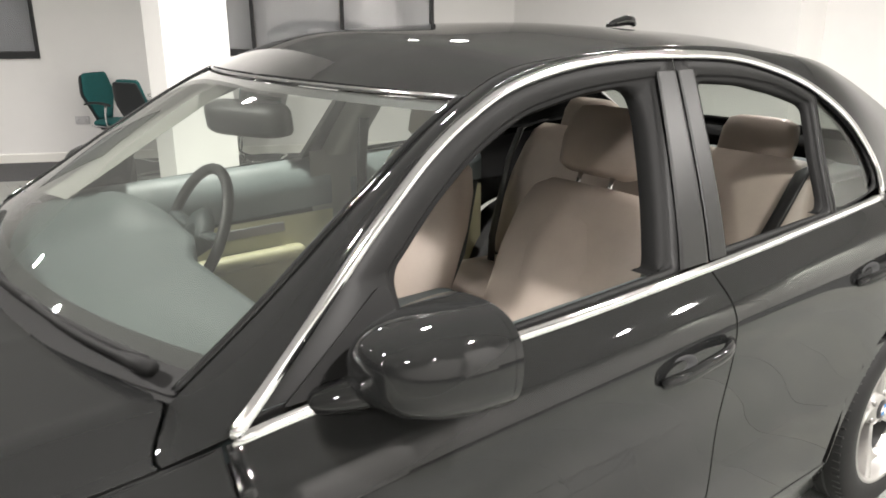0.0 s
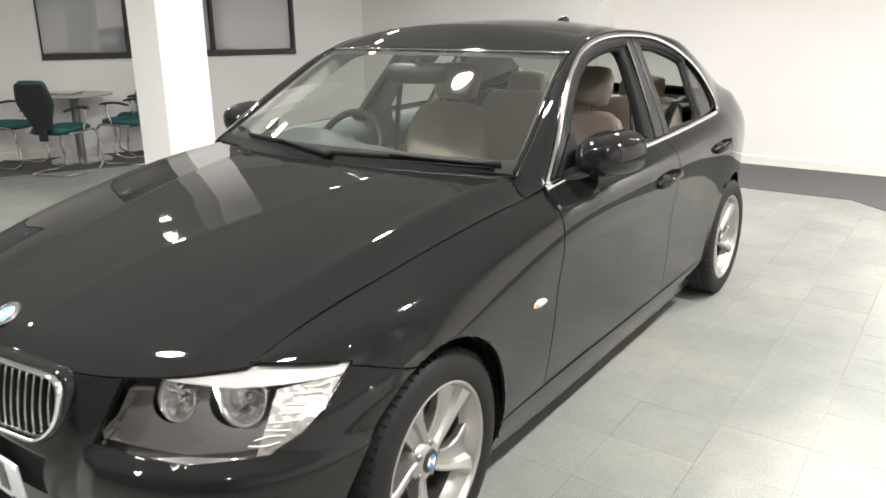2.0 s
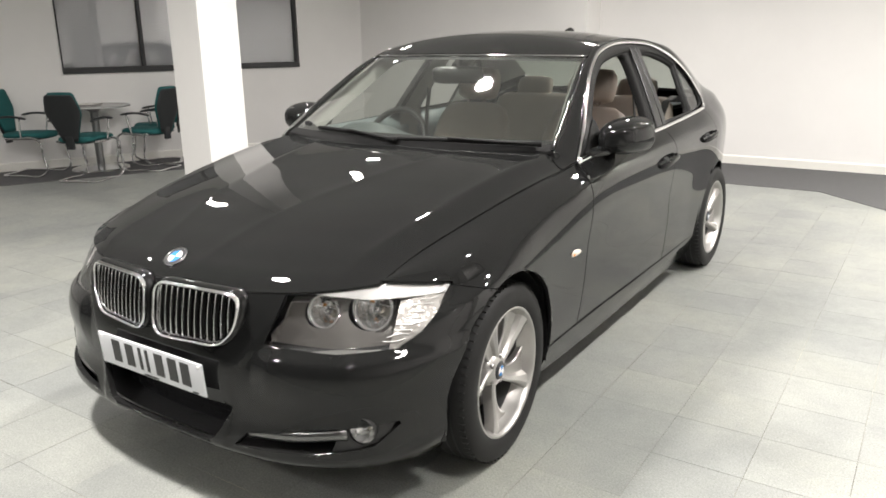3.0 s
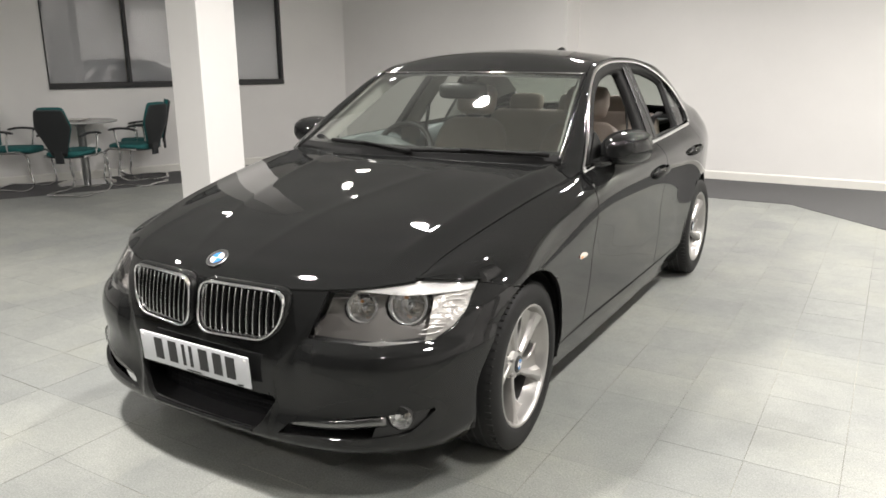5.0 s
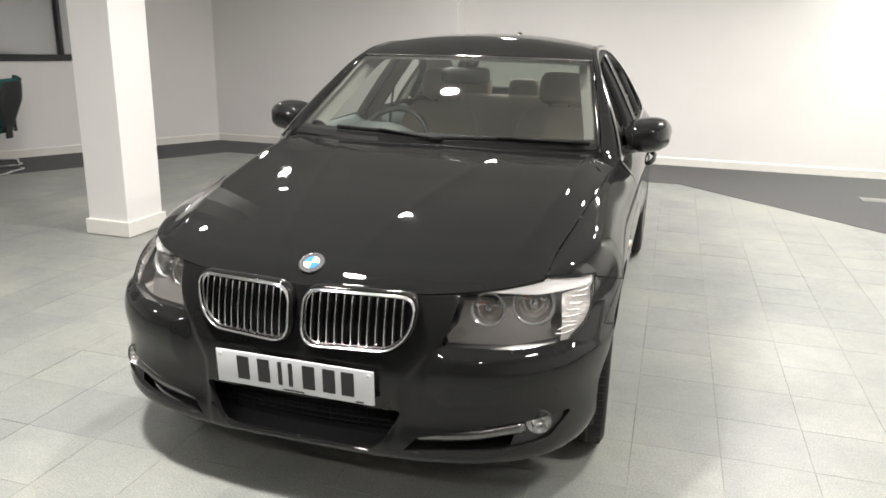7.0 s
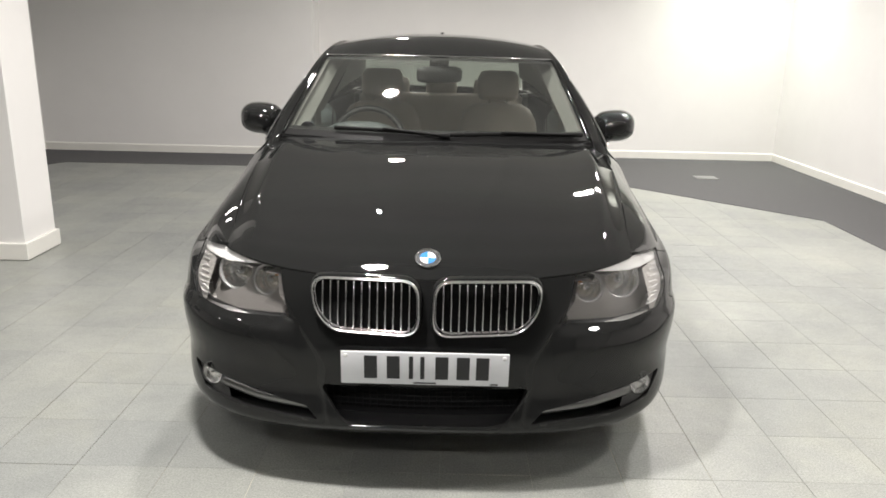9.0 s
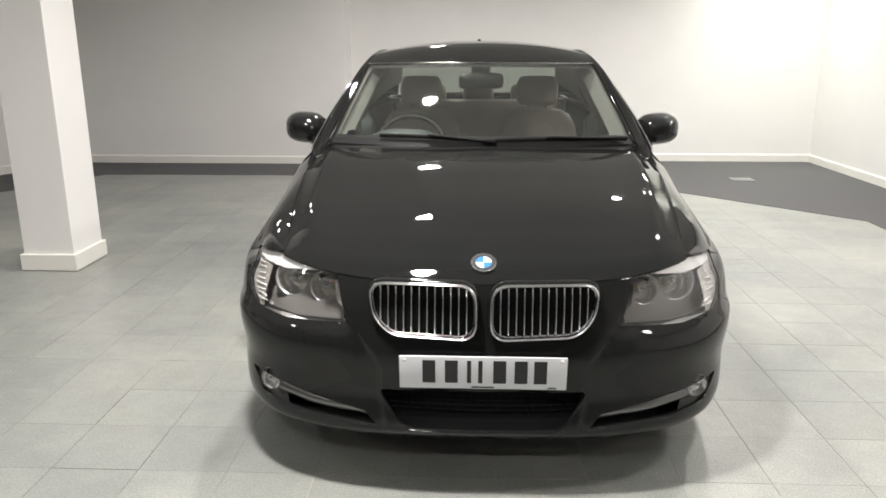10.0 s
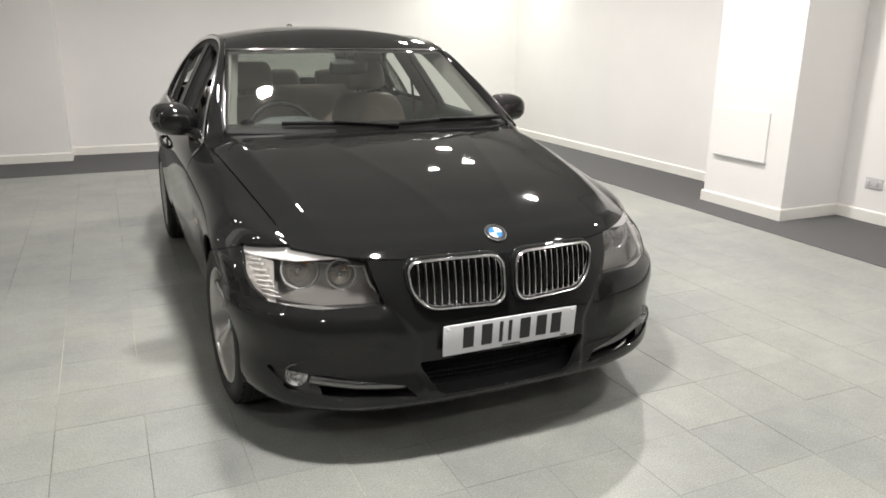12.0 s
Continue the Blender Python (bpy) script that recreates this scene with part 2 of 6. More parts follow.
# ---- mesh helpers ----
def finish(name, bm, mat, parent=None, label="", smooth=True):
    me = bpy.data.meshes.new(name)
    bm.to_mesh(me)
    bm.free()
    me.materials.append(mat)
    # joint faces take the seal's black as painted shade, not as rubber
    if any(p.material_index for p in me.polygons):
        me.materials.append(SEAL)
    if smooth:
        me.shade_smooth()
    ob = new(name, me)
    if parent is not None:
        ob.parent = parent
        ob.matrix_parent_inverse = Matrix.Identity(4)
    if label:
        tagged(ob, label)
    return ob


def part(name, bm, mat, parent, label="", smooth=True):
    return finish(name, bm, mat, parent, label, smooth)


def empty(name, m, label, category, group=""):
    ob = new(name)
    ob.empty_display_size = 0.1
    ob.matrix_world = m
    return tagged(ob, label, category, group)


def grid(fn, us, vs):
    """A sheet of quads over fn(u, v)."""
    bm = bmesh.new()
    rows = [[bm.verts.new(fn(u, v)) for v in vs] for u in us]
    for a, b in zip(rows, rows[1:]):
        for i in range(len(vs) - 1):
            quad = (a[i], b[i], b[i + 1], a[i + 1])
            if (quad[0].co - quad[2].co).length > 1e-6:
                bm.faces.new(quad)
    bmesh.ops.remove_doubles(bm, verts=bm.verts, dist=1e-5)
    bm.normal_update()
    return bm


def mirrored(bm):
    b = bm.copy()
    for v in b.verts:
        v.co.x = -v.co.x
    bmesh.ops.reverse_faces(b, faces=b.faces)
    b.normal_update()
    return b


def both(bm):
    """bm and its mirror image in one mesh, joined at the middle."""
    other = mirrored(bm)
    me = bpy.data.meshes.new("half")
    other.to_mesh(me)
    other.free()
    bm.from_mesh(me)
    bpy.data.meshes.remove(me)
    bmesh.ops.remove_doubles(bm, verts=bm.verts, dist=2e-4)
    bm.normal_update()
    return bm


def append(bm, other):
    me = bpy.data.meshes.new("piece")
    other.to_mesh(me)
    other.free()
    bm.from_mesh(me)
    bpy.data.meshes.remove(me)
    return bm


def cut(bm, pts, d, inside=False, where=None):
    """Cuts a convex outline, pushed along d, into the sheet; drops what lies inside it, or outside."""
    d = Vector(d)
    pts = [Vector(p) for p in pts]
    mid = sum(pts, Vector()) / len(pts)
    planes = []
    for a, b in zip(pts, pts[1:] + pts[:1]):
        n = (b - a).cross(d).normalized()
        if n.dot(mid - a) > 0:
            n = -n
        planes.append((a, n))
    for a, n in planes:
        fs = [f for f in bm.faces if (where is None or where(f.calc_center_median()))]
        geom = set(fs)
        for f in fs:
            geom.update(f.edges), geom.update(f.verts)
        bmesh.ops.bisect_plane(bm, geom=list(geom), plane_co=a, plane_no=n, dist=1e-5)
    drop = []
    for f in bm.faces:
        c = f.calc_center_median()
        if where is not None and not where(c):
            continue
        isin = all(n.dot(c - a) < 1e-6 for a, n in planes)
        if isin != inside:
            drop.append(f)
    bmesh.ops.delete(bm, geom=drop, context="FACES")
    bm.normal_update()
    return bm


def flange(bm, depth=0.012, gap=0.0018):
    """Draws the sheet's rim back by the width of a joint and turns it inwards."""
    bm.normal_update()
    rim = [e for e in bm.edges if e.is_boundary and not all(abs(v.co.x) < 1e-4 for v in e.verts)]
    move = {}
    for e in rim:
        f = e.link_faces[0]
        along = (e.verts[1].co - e.verts[0].co).normalized()
        d = f.calc_center_median() - (e.verts[0].co + e.verts[1].co) / 2
        d -= along * d.dot(along)
        d -= f.normal * d.dot(f.normal)
        for v in e.verts:
            if abs(v.co.x) > 1e-4 and d.length > 1e-7:
                move.setdefault(v, []).append(d.normalized())
    move = {v: (sum(ds, Vector()).normalized(), v.normal.copy()) for v, ds in move.items()}
    roll = 0.0010 if gap > 0.001 else 0.0
    # what lies just behind the rim goes back with it
    behind = {}
    for v, (m, n) in move.items():
        for f in v.link_faces:
            for u in f.verts:
                if u not in move and abs(u.co.x) > 1e-4 and (u.co - v.co).dot(m) < 1.6 * (gap + roll):
                    behind[u] = m
    for u, m in behind.items():
        u.co += m * (gap + roll)
    for v, (m, n) in move.items():
        v.co += m * (gap + roll)
    for e in rim:
        e.smooth = False
    # the rolled edge in two steps, then the inner face, coloured dark for the joint's shade
    level, places = rim, {v: v for v in move}
    for out, deep, dark in ((0.55 * roll, 0.18 * roll, 0), (roll, 0.75 * roll, 0), (roll, depth, 1))[0 if roll else 2:]:
        base = {v: v.co.copy() for v in places}
        res = bmesh.ops.extrude_edge_only(bm, edges=level)
        fresh = [g for g in res["geom"] if isinstance(g, bmesh.types.BMVert)]
        following = {}
        for g in fresh:
            old = next((e.other_vert(g) for e in g.link_edges if e.other_vert(g) in base), None)
            if old is not None:
                following[g] = places[old]
        for g, first in following.items():
            m, n = move[first]
            g.co = first.co - m * out - n * deep
        level = [g for g in res["geom"] if isinstance(g, bmesh.types.BMEdge)]
        places = following
        if dark:
            for g in res["geom"]:
                if isinstance(g, bmesh.types.BMFace):
                    g.material_index = 1
    bm.normal_update()
    return bm


def box(size, at=(0, 0, 0), bevel=0.0, m=None, seg=2, bm=None):
    b = bmesh.new()
    bmesh.ops.create_cube(b, size=1)
    bmesh.ops.scale(b, vec=size, verts=b.verts)
    if bevel:
        bmesh.ops.bevel(b, geom=b.edges[:], offset=bevel, segments=seg, affect="EDGES", profile=0.6)
    if m is not None:
        b.transform(m)
    bmesh.ops.translate(b, vec=at, verts=b.verts)
    return append(bm, b) if bm is not None else b


def lathe(profile, n=48, m=None, closed=False):
    """Turns (radius, height) pairs round the z axis."""
    b = bmesh.new()
    rows = []
    for r, h in profile:
        if r < 1e-5:
            rows.append([b.verts.new((0, 0, h))] * n)
        else:
            rows.append([b.verts.new((r * math.cos(2 * math.pi * k / n), r * math.sin(2 * math.pi * k / n), h)) for k in range(n)])
    pairs = list(zip(rows, rows[1:])) + ([(rows[-1], rows[0])] if closed else [])
    for p, q in pairs:
        for k in range(n):
            vs = list(dict.fromkeys((p[k], p[(k + 1) % n], q[(k + 1) % n], q[k])))
            if len(vs) > 2:
                b.faces.new(vs)
    bmesh.ops.recalc_face_normals(b, faces=b.faces)
    if m is not None:
        b.transform(m)
    return b


def sweep(points, r, n=10, closed=False, flat=1.0, caps=True, up=(0, 0, 1)):
    """A tube of radius r (or one radius per point) along the points; flat squeezes it along up."""
    b = bmesh.new()
    pts = [Vector(p) for p in points]
    rad = r if isinstance(r, (list, tuple)) else [r] * len(pts)
    rings = []
    for i, p in enumerate(pts):
        a = pts[i - 1] if (i or closed) else pts[i]
        c = pts[(i + 1) % len(pts)] if (i + 1 < len(pts) or closed) else pts[i]
        t = (c - a).normalized()
        u = Vector(up)
        u = u - t * u.dot(t)
        if u.length < 1e-3:
            u = Vector((1, 0, 0)) - t * t.x
        u.normalize()
        w = t.cross(u)
        rings.append([b.verts.new(p + (w * math.cos(k * 2 * math.pi / n) + u * flat * math.sin(k * 2 * math.pi / n)) * rad[i]) for k in range(n)])
    for p, q in list(zip(rings, rings[1:])) + ([(rings[-1], rings[0])] if closed else []):
        for k in range(n):
            b.faces.new((p[k], p[(k + 1) % n], q[(k + 1) % n], q[k]))
    if caps and not closed:
        b.faces.new(rings[0]), b.faces.new(rings[-1])
    bmesh.ops.recalc_face_normals(b, faces=b.faces)
    return b


def smooth_curve(points, n):
    """n points on a smooth curve through the given ones."""
    P = np.array(points, float)
    d = np.concatenate([[0], np.cumsum(np.linalg.norm(np.diff(P, axis=0), axis=1))])
    return [tuple(spl(d, P[:, k], t) for k in range(P.shape[1])) for t in np.linspace(0, d[-1], n)]


def spl(xs, ys, x):
    """A smooth curve through the pairs, straight on past its ends."""
    xs, ys = list(xs), list(ys)
    if x <= xs[0]:
        return ys[0]
    if x >= xs[-1]:
        return ys[-1]
    i = max(k for k in range(len(xs) - 1) if xs[k] <= x)

    def slope(k):
        if k == 0:
            return (ys[1] - ys[0]) / (xs[1] - xs[0])
        if k == len(xs) - 1:
            return (ys[-1] - ys[-2]) / (xs[-1] - xs[-2])
        h0, h1 = xs[k] - xs[k - 1], xs[k + 1] - xs[k]
        return ((ys[k] - ys[k - 1]) / h0 * h1 + (ys[k + 1] - ys[k]) / h1 * h0) / (h0 + h1)

    h = xs[i + 1] - xs[i]
    t = (x - xs[i]) / h
    a, b = slope(i) * h, slope(i + 1) * h
    return float((2 * t ** 3 - 3 * t * t + 1) * ys[i] + (t ** 3 - 2 * t * t + t) * a + (-2 * t ** 3 + 3 * t * t) * ys[i + 1] + (t ** 3 - t * t) * b)


def steps(a, b, n):
    return [a + (b - a) * k / n for k in range(n + 1)]


def rounded_outline(corners, radius, n=6):
    """The outline of a convex polygon (2D) with rounded corners."""
    out = []
    cs = [Vector((c[0], c[1])) for c in corners]
    rs = radius if isinstance(radius, (list, tuple)) else [radius] * len(cs)
    for i, c in enumerate(cs):
        a, b = cs[i - 1] - c, cs[(i + 1) % len(cs)] - c
        r = min(rs[i], a.length * 0.48, b.length * 0.48)
        p, q = c + a.normalized() * r, c + b.normalized() * r
        for k in range(n + 1):
            t = k / n
            out.append(tuple(p * (1 - t) ** 2 + c * 2 * t * (1 - t) + q * t * t))
    return out


# ---- the car's surfaces ----
# Lines along the flank, from the sill up to the waist, at stations behind the front axle (y = 0; the nose points to -y).
SY = [0, 0.35, 0.7, 1.4, 2.1, 2.70, 3.18, 3.55]
LZ = [[0.195, 0.165, 0.152, 0.152, 0.155, 0.18, 0.22, 0.25], [0.285, 0.285, 0.28, 0.28, 0.285, 0.30, 0.33, 0.36],
      [0.46, 0.46, 0.46, 0.46, 0.47, 0.48, 0.50, 0.50], [0.595, 0.615, 0.62, 0.63, 0.64, 0.65, 0.66, 0.66],
      [0.68, 0.718, 0.765, 0.805, 0.83, 0.848, 0.85, 0.84], [0.742, 0.805, 0.862, 0.895, 0.915, 0.938, 0.955, 0.94],
      [0.80, 0.885, 0.945, 0.968, 0.990, 1.020, 1.040, 0.995]]
LX = [[0.845, 0.825, 0.82, 0.82, 0.82, 0.814, 0.705, 0.5],
      [0.888, 0.866, 0.856, 0.86, 0.862, 0.859, 0.76, 0.55],
      [0.898, 0.88, 0.878, 0.88, 0.882, 0.884, 0.785, 0.58],
      [0.907, 0.892, 0.884, 0.885, 0.887, 0.890, 0.79, 0.59],
      [0.901, 0.89, 0.897, 0.904, 0.904, 0.896, 0.795, 0.60],
      [0.866, 0.866, 0.882, 0.893, 0.891, 0.872, 0.775, 0.60],
      [0.812, 0.8, 0.812, 0.826, 0.82, 0.80, 0.72, 0.58]]
SEAM_Y = [-0.43, -0.26, 0, 0.30, 0.61, 0.69]     # the joint between wing and bonnet
SEAM_X, SEAM_Z = [0.680, 0.703, 0.737, 0.768, 0.793, 0.806], [0.738, 0.786, 0.842, 0.892, 0.928, 0.942]
NOSE_Y = [-0.685, -0.738, -0.718, -0.722, -0.706, -0.690, -0.668]
NOSE_Z = [0.185, 0.235, 0.345, 0.465, 0.560, 0.640, 0.708]
NOSE_K = [3.1, 3.2, 3.1, 2.9, 2.65, 2.5, 2.45]
NOSE_RISE = [2, 2, 2, 2, 2.2, 1.8, 1.2]


def line_point(i, s, wing):
    """A point of flank line i. s: metres behind the front axle; from 0 to -1 round the nose to its middle."""
    if s >= 0:
        if i == 7:
            return np.array((spl(SEAM_Y, SEAM_X, s), s, spl(SEAM_Y, SEAM_Z, s)))
        if i == 6 and wing:
            return np.array((spl((0, 0.35, 0.68), (0.812, 0.810, 0.826), s), s, spl((0, 0.35, 0.68), (0.80, 0.868, 0.918), s)))
        return np.array((spl(SY, LX[i], s), s, spl(SY, LZ[i], s)))
    if i == 7:
        y = line_point(6, s, wing)[1]
        return np.array((spl(SEAM_Y, SEAM_X, y), y, spl(SEAM_Y, SEAM_Z, y)))
    a = (1 + s) * math.pi / 2
    k = NOSE_K[i]
    r = (math.sin(a) ** k + math.cos(a) ** k) ** (-1 / k)
    y = NOSE_Y[i] * math.cos(a) * r
    f = 1 - y / NOSE_Y[i]
    return np.array((LX[i][0] * math.sin(a) * r, y, NOSE_Z[i] + (LZ[i][0] - NOSE_Z[i]) * (f * f * (3 - 2 * f) if i < 5 else f ** NOSE_RISE[i])))


def flank(s, v, wing=False):
    """The car's outer skin between the lines: v from 0 (sill) to 6 (waist), on a wing to 7 (bonnet joint)."""
    top = 7 if wing else 6
    i = min(int(v), top - 1)
    t = v - i
    p = [line_point(k, s, wing) for k in range(max(0, i - 1), min(top, i + 2) + 1)]
    if i == 0:
        p = [2 * p[0] - p[1]] + p
    if i == top - 1:
        p = p + [2 * p[-1] - p[-2]]
    a, b, c, d = p
    q = 0.5 * (2 * b + (c - a) * t + (2 * a - 5 * b + 4 * c - d) * t * t + (3 * b - 3 * c + d - a) * t ** 3)
    if s < 0 and not wing and 0.2 < q[2] < 0.66:
        fold = spl((0.23, 0.37, 0.44, 0.50, 0.576, 0.66), (0.300, 0.322, 0.322, 0.358, 0.415, 0.47), q[2])
        k = min(1, max(0, (q[0] - fold) / 0.024))
        q[1] += 0.006 * (1 - (1 - k) ** 2) * min(1, (0.66 - q[2]) / 0.06) * min(1, (q[2] - 0.2) / 0.05)
    if s < 0 and not wing:
        rise, fall = min(1, max(0, (0.576 - q[2]) / 0.044)), min(1, max(0, (q[2] - 0.37) / 0.15))
        swell = 0.018 * rise * rise * (3 - 2 * rise) * fall * fall * (3 - 2 * fall) * min(1, max(0, (q[0] - 0.40) / 0.06)) * min(1, -s * 5)
        q[1] -= swell
        q[0] += 0.4 * swell
    return tuple(float(w) for w in q)


def nose_at(x, z):
    """The point of the nose's skin at that width and height."""
    best, lo = None, 9
    for s in steps(-1, -0.25, 75):
        for v in steps(0.4, 6, 56):
            p = flank(s, v)
            e = (p[0] - x) ** 2 + (p[2] - z) ** 2
            if e < lo:
                best, lo = p, e
    return Vector(best)


def waist(y):
    return spl(SY, LX[6], y), spl(SY, LZ[6], y)


def side_x(y, z):
    """The glasshouse's flank: its width at a height over the waist."""
    xb, zb = waist(max(0.7, min(3.18, y)))
    h = max(0.0, (z - zb) / 0.42)
    return xb - 0.238 * h ** 1.12


ARCH_Z, ARCH_R, AXLE = 0.324, 0.356, 2.70


def circle_yz(y, z, r, n=40):
    return [(0.8, y + r * math.cos(2 * math.pi * k / n), z + r * math.sin(2 * math.pi * k / n)) for k in range(n)]


def yz(*pts):
    return [(0.8, y, z) for y, z in pts]


VS = steps(0, 6, 60)
outer = lambda c: c.x > 0.5
car = empty("car", pose(0, 0, 0), "black four-door saloon with beige leather, windows down, parked on grey tiles", "car")

LAMP = [(0.424, -0.642, 0.574), (0.62, -0.55, 0.562), (0.75, -0.42, 0.572), (0.792, -0.36, 0.606), (0.815, -0.30, 0.66), (0.824, -0.247, 0.712), (0.508, -0.588, 0.772)]
LAMP_D = (0.6, -0.8, 0)
nosecols = sorted(set(steps(-1, -0.5, 110) + steps(-0.5, 0, 40) + steps(0, 0.34, 16)))


# bumper
def bumper():
    bm = grid(lambda s, v: flank(s, v), nosecols, VS)
    cut(bm, circle_yz(0.010, ARCH_Z, ARCH_R), (1, 0, 0), where=outer)
    cut(bm, yz((-0.262, 0.711), (0.6, 0.452), (0.6, 1.3), (-0.262, 1.3)), (1, 0, 0), where=outer)
    cut(bm, yz((0.1, 0), (0.1, 1.2), (2, 1.2), (2, 0)), (1, 0, 0))
    cut(bm, LAMP, LAMP_D, where=lambda c: c.y < -0.2)
    cut(bm, [(0.678, -0.418, 0.741), (0.824, -0.247, 0.712), (0.824, -0.247, 1.0), (0.678, -0.418, 1.0)], LAMP_D, where=lambda c: c.y < -0.2 and c.x > 0.5)
    cut(bm, [(-0.4, -0.7, 0.368)] + [(x, -0.7, z) for x, z in rounded_outline([(0.0, 0.368), (0.334, 0.368), (0.252, 0.238), (0.0, 0.234)], [0.001, 0.03, 0.05, 0.001], 6)] + [(-0.4, -0.7, 0.234)], (0, 1, 0), where=lambda c: c.y < -0.5)
    cut(bm, [(0.326, -0.67, 0.252), (0.398, -0.68, 0.316), (0.60, -0.62, 0.333), (0.785, -0.50, 0.372), (0.79, -0.47, 0.345), (0.735, -0.52, 0.288), (0.60, -0.60, 0.268)], (0.35, -0.94, 0), where=lambda c: c.y < -0.3)
    return flange(bm, 0.02, 0.0015)


part("front_bumper", both(bumper()), PAINT, car)


def offset_patch(bm, d):
    bm.normal_update()
    n = {v: v.normal.copy() for v in bm.verts}
    for v in bm.verts:
        v.co -= n[v] * d
    return bm


# dark core behind the joints
def core():
    cols = sorted(set(steps(-1, 0, 40) + steps(0, 3.55, 80)))
    bm = grid(lambda s, v: flank(s, v * 0.97), cols, steps(0, 6, 24))
    offset_patch(bm, 0.028)
    cut(bm, circle_yz(0, ARCH_Z, 0.372), (1, 0, 0), where=outer)
    cut(bm, circle_yz(AXLE, ARCH_Z, 0.372), (1, 0, 0), where=outer)
    cut(bm, LAMP, LAMP_D, where=lambda c: c.y < -0.2)
    cut(bm, [(-0.4, -0.7, 0.376), (0.336, -0.7, 0.376), (0.280, -0.7, 0.20), (-0.4, -0.7, 0.20)], (0, 1, 0), where=lambda c: c.y < -0.5)
    cut(bm, [(0.30, -0.67, 0.20), (0.39, -0.68, 0.324), (0.60, -0.62, 0.341), (0.785, -0.50, 0.380), (0.80, -0.47, 0.345), (0.74, -0.52, 0.272), (0.60, -0.60, 0.21)], (0.35, -0.94, 0), where=lambda c: c.y < -0.3)
    return both(bm)


inner_shell = part("inner_shell", core(), PLASTIC, car)
part("underbody", box((1.36, 4.1, 0.05), (0, 1.55, 0.215), 0.02), PLASTIC, car)
part("engine_bulkhead", box((1.35, 0.06, 0.6), (0, 0.55, 0.55), 0.02), PLASTIC, car)


def arch_liner(y):
    """The dark inside of a wheel housing."""
    bm = bmesh.new()
    a = steps(-0.25, math.pi + 0.25, 28)
    rows = []
    for x in (0.875 if y < 1 else 0.846, 0.835, 0.66, 0.52):
        r = 0.358 if x > 0.84 else 0.373
        rows.append([bm.verts.new((x - (0.012 if x > 0.84 else 0), y + r * math.cos(t), ARCH_Z + r * math.sin(t))) for t in a])
    for p, q in zip(rows, rows[1:]):
        for k in range(len(a) - 1):
            bm.faces.new((p[k], p[k + 1], q[k + 1], q[k]))
    bm.faces.new(rows[-1])
    return bm


for y in (0, AXLE):
    b = arch_liner(y)
    part("wheel_housing", mirrored(b), PLASTIC, car)
    part("wheel_housing", b, PLASTIC, car)


def pair(name, bm, mat, label="", parent=None):
    """A part and its twin on the other flank."""
    m = mirrored(bm)
    return part(name, bm, mat, parent or car, label), part(name, m, mat, parent or car, label)


# wings
def s_at(y):
    """The station round the nose at which the upper line reaches y."""
    lo, hi = -0.9, 0.0
    for _ in range(30):
        m = (lo + hi) / 2
        lo, hi = (m, hi) if line_point(6, m, True)[1] < y else (lo, m)
    return lo


S_TIP, S_SEAM = s_at(-0.262), s_at(-0.43)
WVS = sorted(set(VS + steps(6, 7, 10)))


def wing():
    cols = sorted(set(steps(S_SEAM, S_TIP, 24) + steps(S_TIP, 0, 16) + steps(0, 0.74, 40)))
    bm = grid(lambda s, v: flank(s, v, True), cols, WVS)
    cut(bm, [(0.678, -0.418, 0.743), (0.826, -0.245, 0.714), (0.826, -0.245, 0.1), (0.3, -0.8, 0.1), (0.3, -0.8, 0.743)], LAMP_D, where=lambda c: c.y < -0.2)
    cut(bm, yz((-1, 0.9315), (0.12, 0.5955), (0.12, -0.2), (-1, -0.2)), (1, 0, 0), where=lambda c: (c.y > -0.262 and c.z < 0.72) or c.z < 0.70)
    cut(bm, circle_yz(0.010, ARCH_Z, ARCH_R), (1, 0, 0))
    cut(bm, yz((0.628, 0.1), (0.7108, 1.2), (1.5, 1.2), (1.5, 0.1)), (1, 0, 0))
    cut(bm, yz((-0.1, 0.289), (1.2, 0.289), (1.2, 0), (-0.1, 0)), (1, 0, 0))
    return flange(bm, 0.012, 0.0026)


pair("front_wing", wing(), PAINT)


def door(y0, y1, low0, arch=None):
    cols = steps(y0 - 0.08, y1 + 0.08, 60)
    bm = grid(lambda s, v: flank(s, v), cols, VS)
    cut(bm, yz((low0, 0.1), (y0, 0.95), (y0, 1.3), (y0 - 1, 1.3), (y0 - 1, 0.1)), (1, 0, 0))
    cut(bm, yz((y1, 0.1), (y1, 1.3), (y1 + 1, 1.3), (y1 + 1, 0.1)), (1, 0, 0))
    cut(bm, yz((-1, 0.2895), (4, 0.2895), (4, 0), (-1, 0)), (1, 0, 0))
    if arch:
        cut(bm, circle_yz(AXLE, ARCH_Z, arch), (1, 0, 0))
    return flange(bm, 0.012, 0.0022)


front_doors = pair("front_door", door(0.692, 1.735, 0.628), PAINT)
rear_doors = pair("rear_door", door(1.735, 2.52, 1.735, 0.385), PAINT)


def quarter():
    cols = steps(2.3, 3.55, 70)
    bm = grid(lambda s, v: flank(s, v), cols, VS)
    cut(bm, yz((2.52, ARCH_Z + 0.30), (2.52, 1.3), (1.0, 1.3), (1.0, ARCH_Z + 0.30)), (1, 0, 0))
    cut(bm, yz((2.34, 0), (2.34, 0.7), (1.0, 0.7), (1.0, 0)), (1, 0, 0))
    cut(bm, circle_yz(AXLE, ARCH_Z, ARCH_R), (1, 0, 0))
    return flange(bm, 0.012, 0.0004)


pair("rear_quarter", quarter(), PAINT)


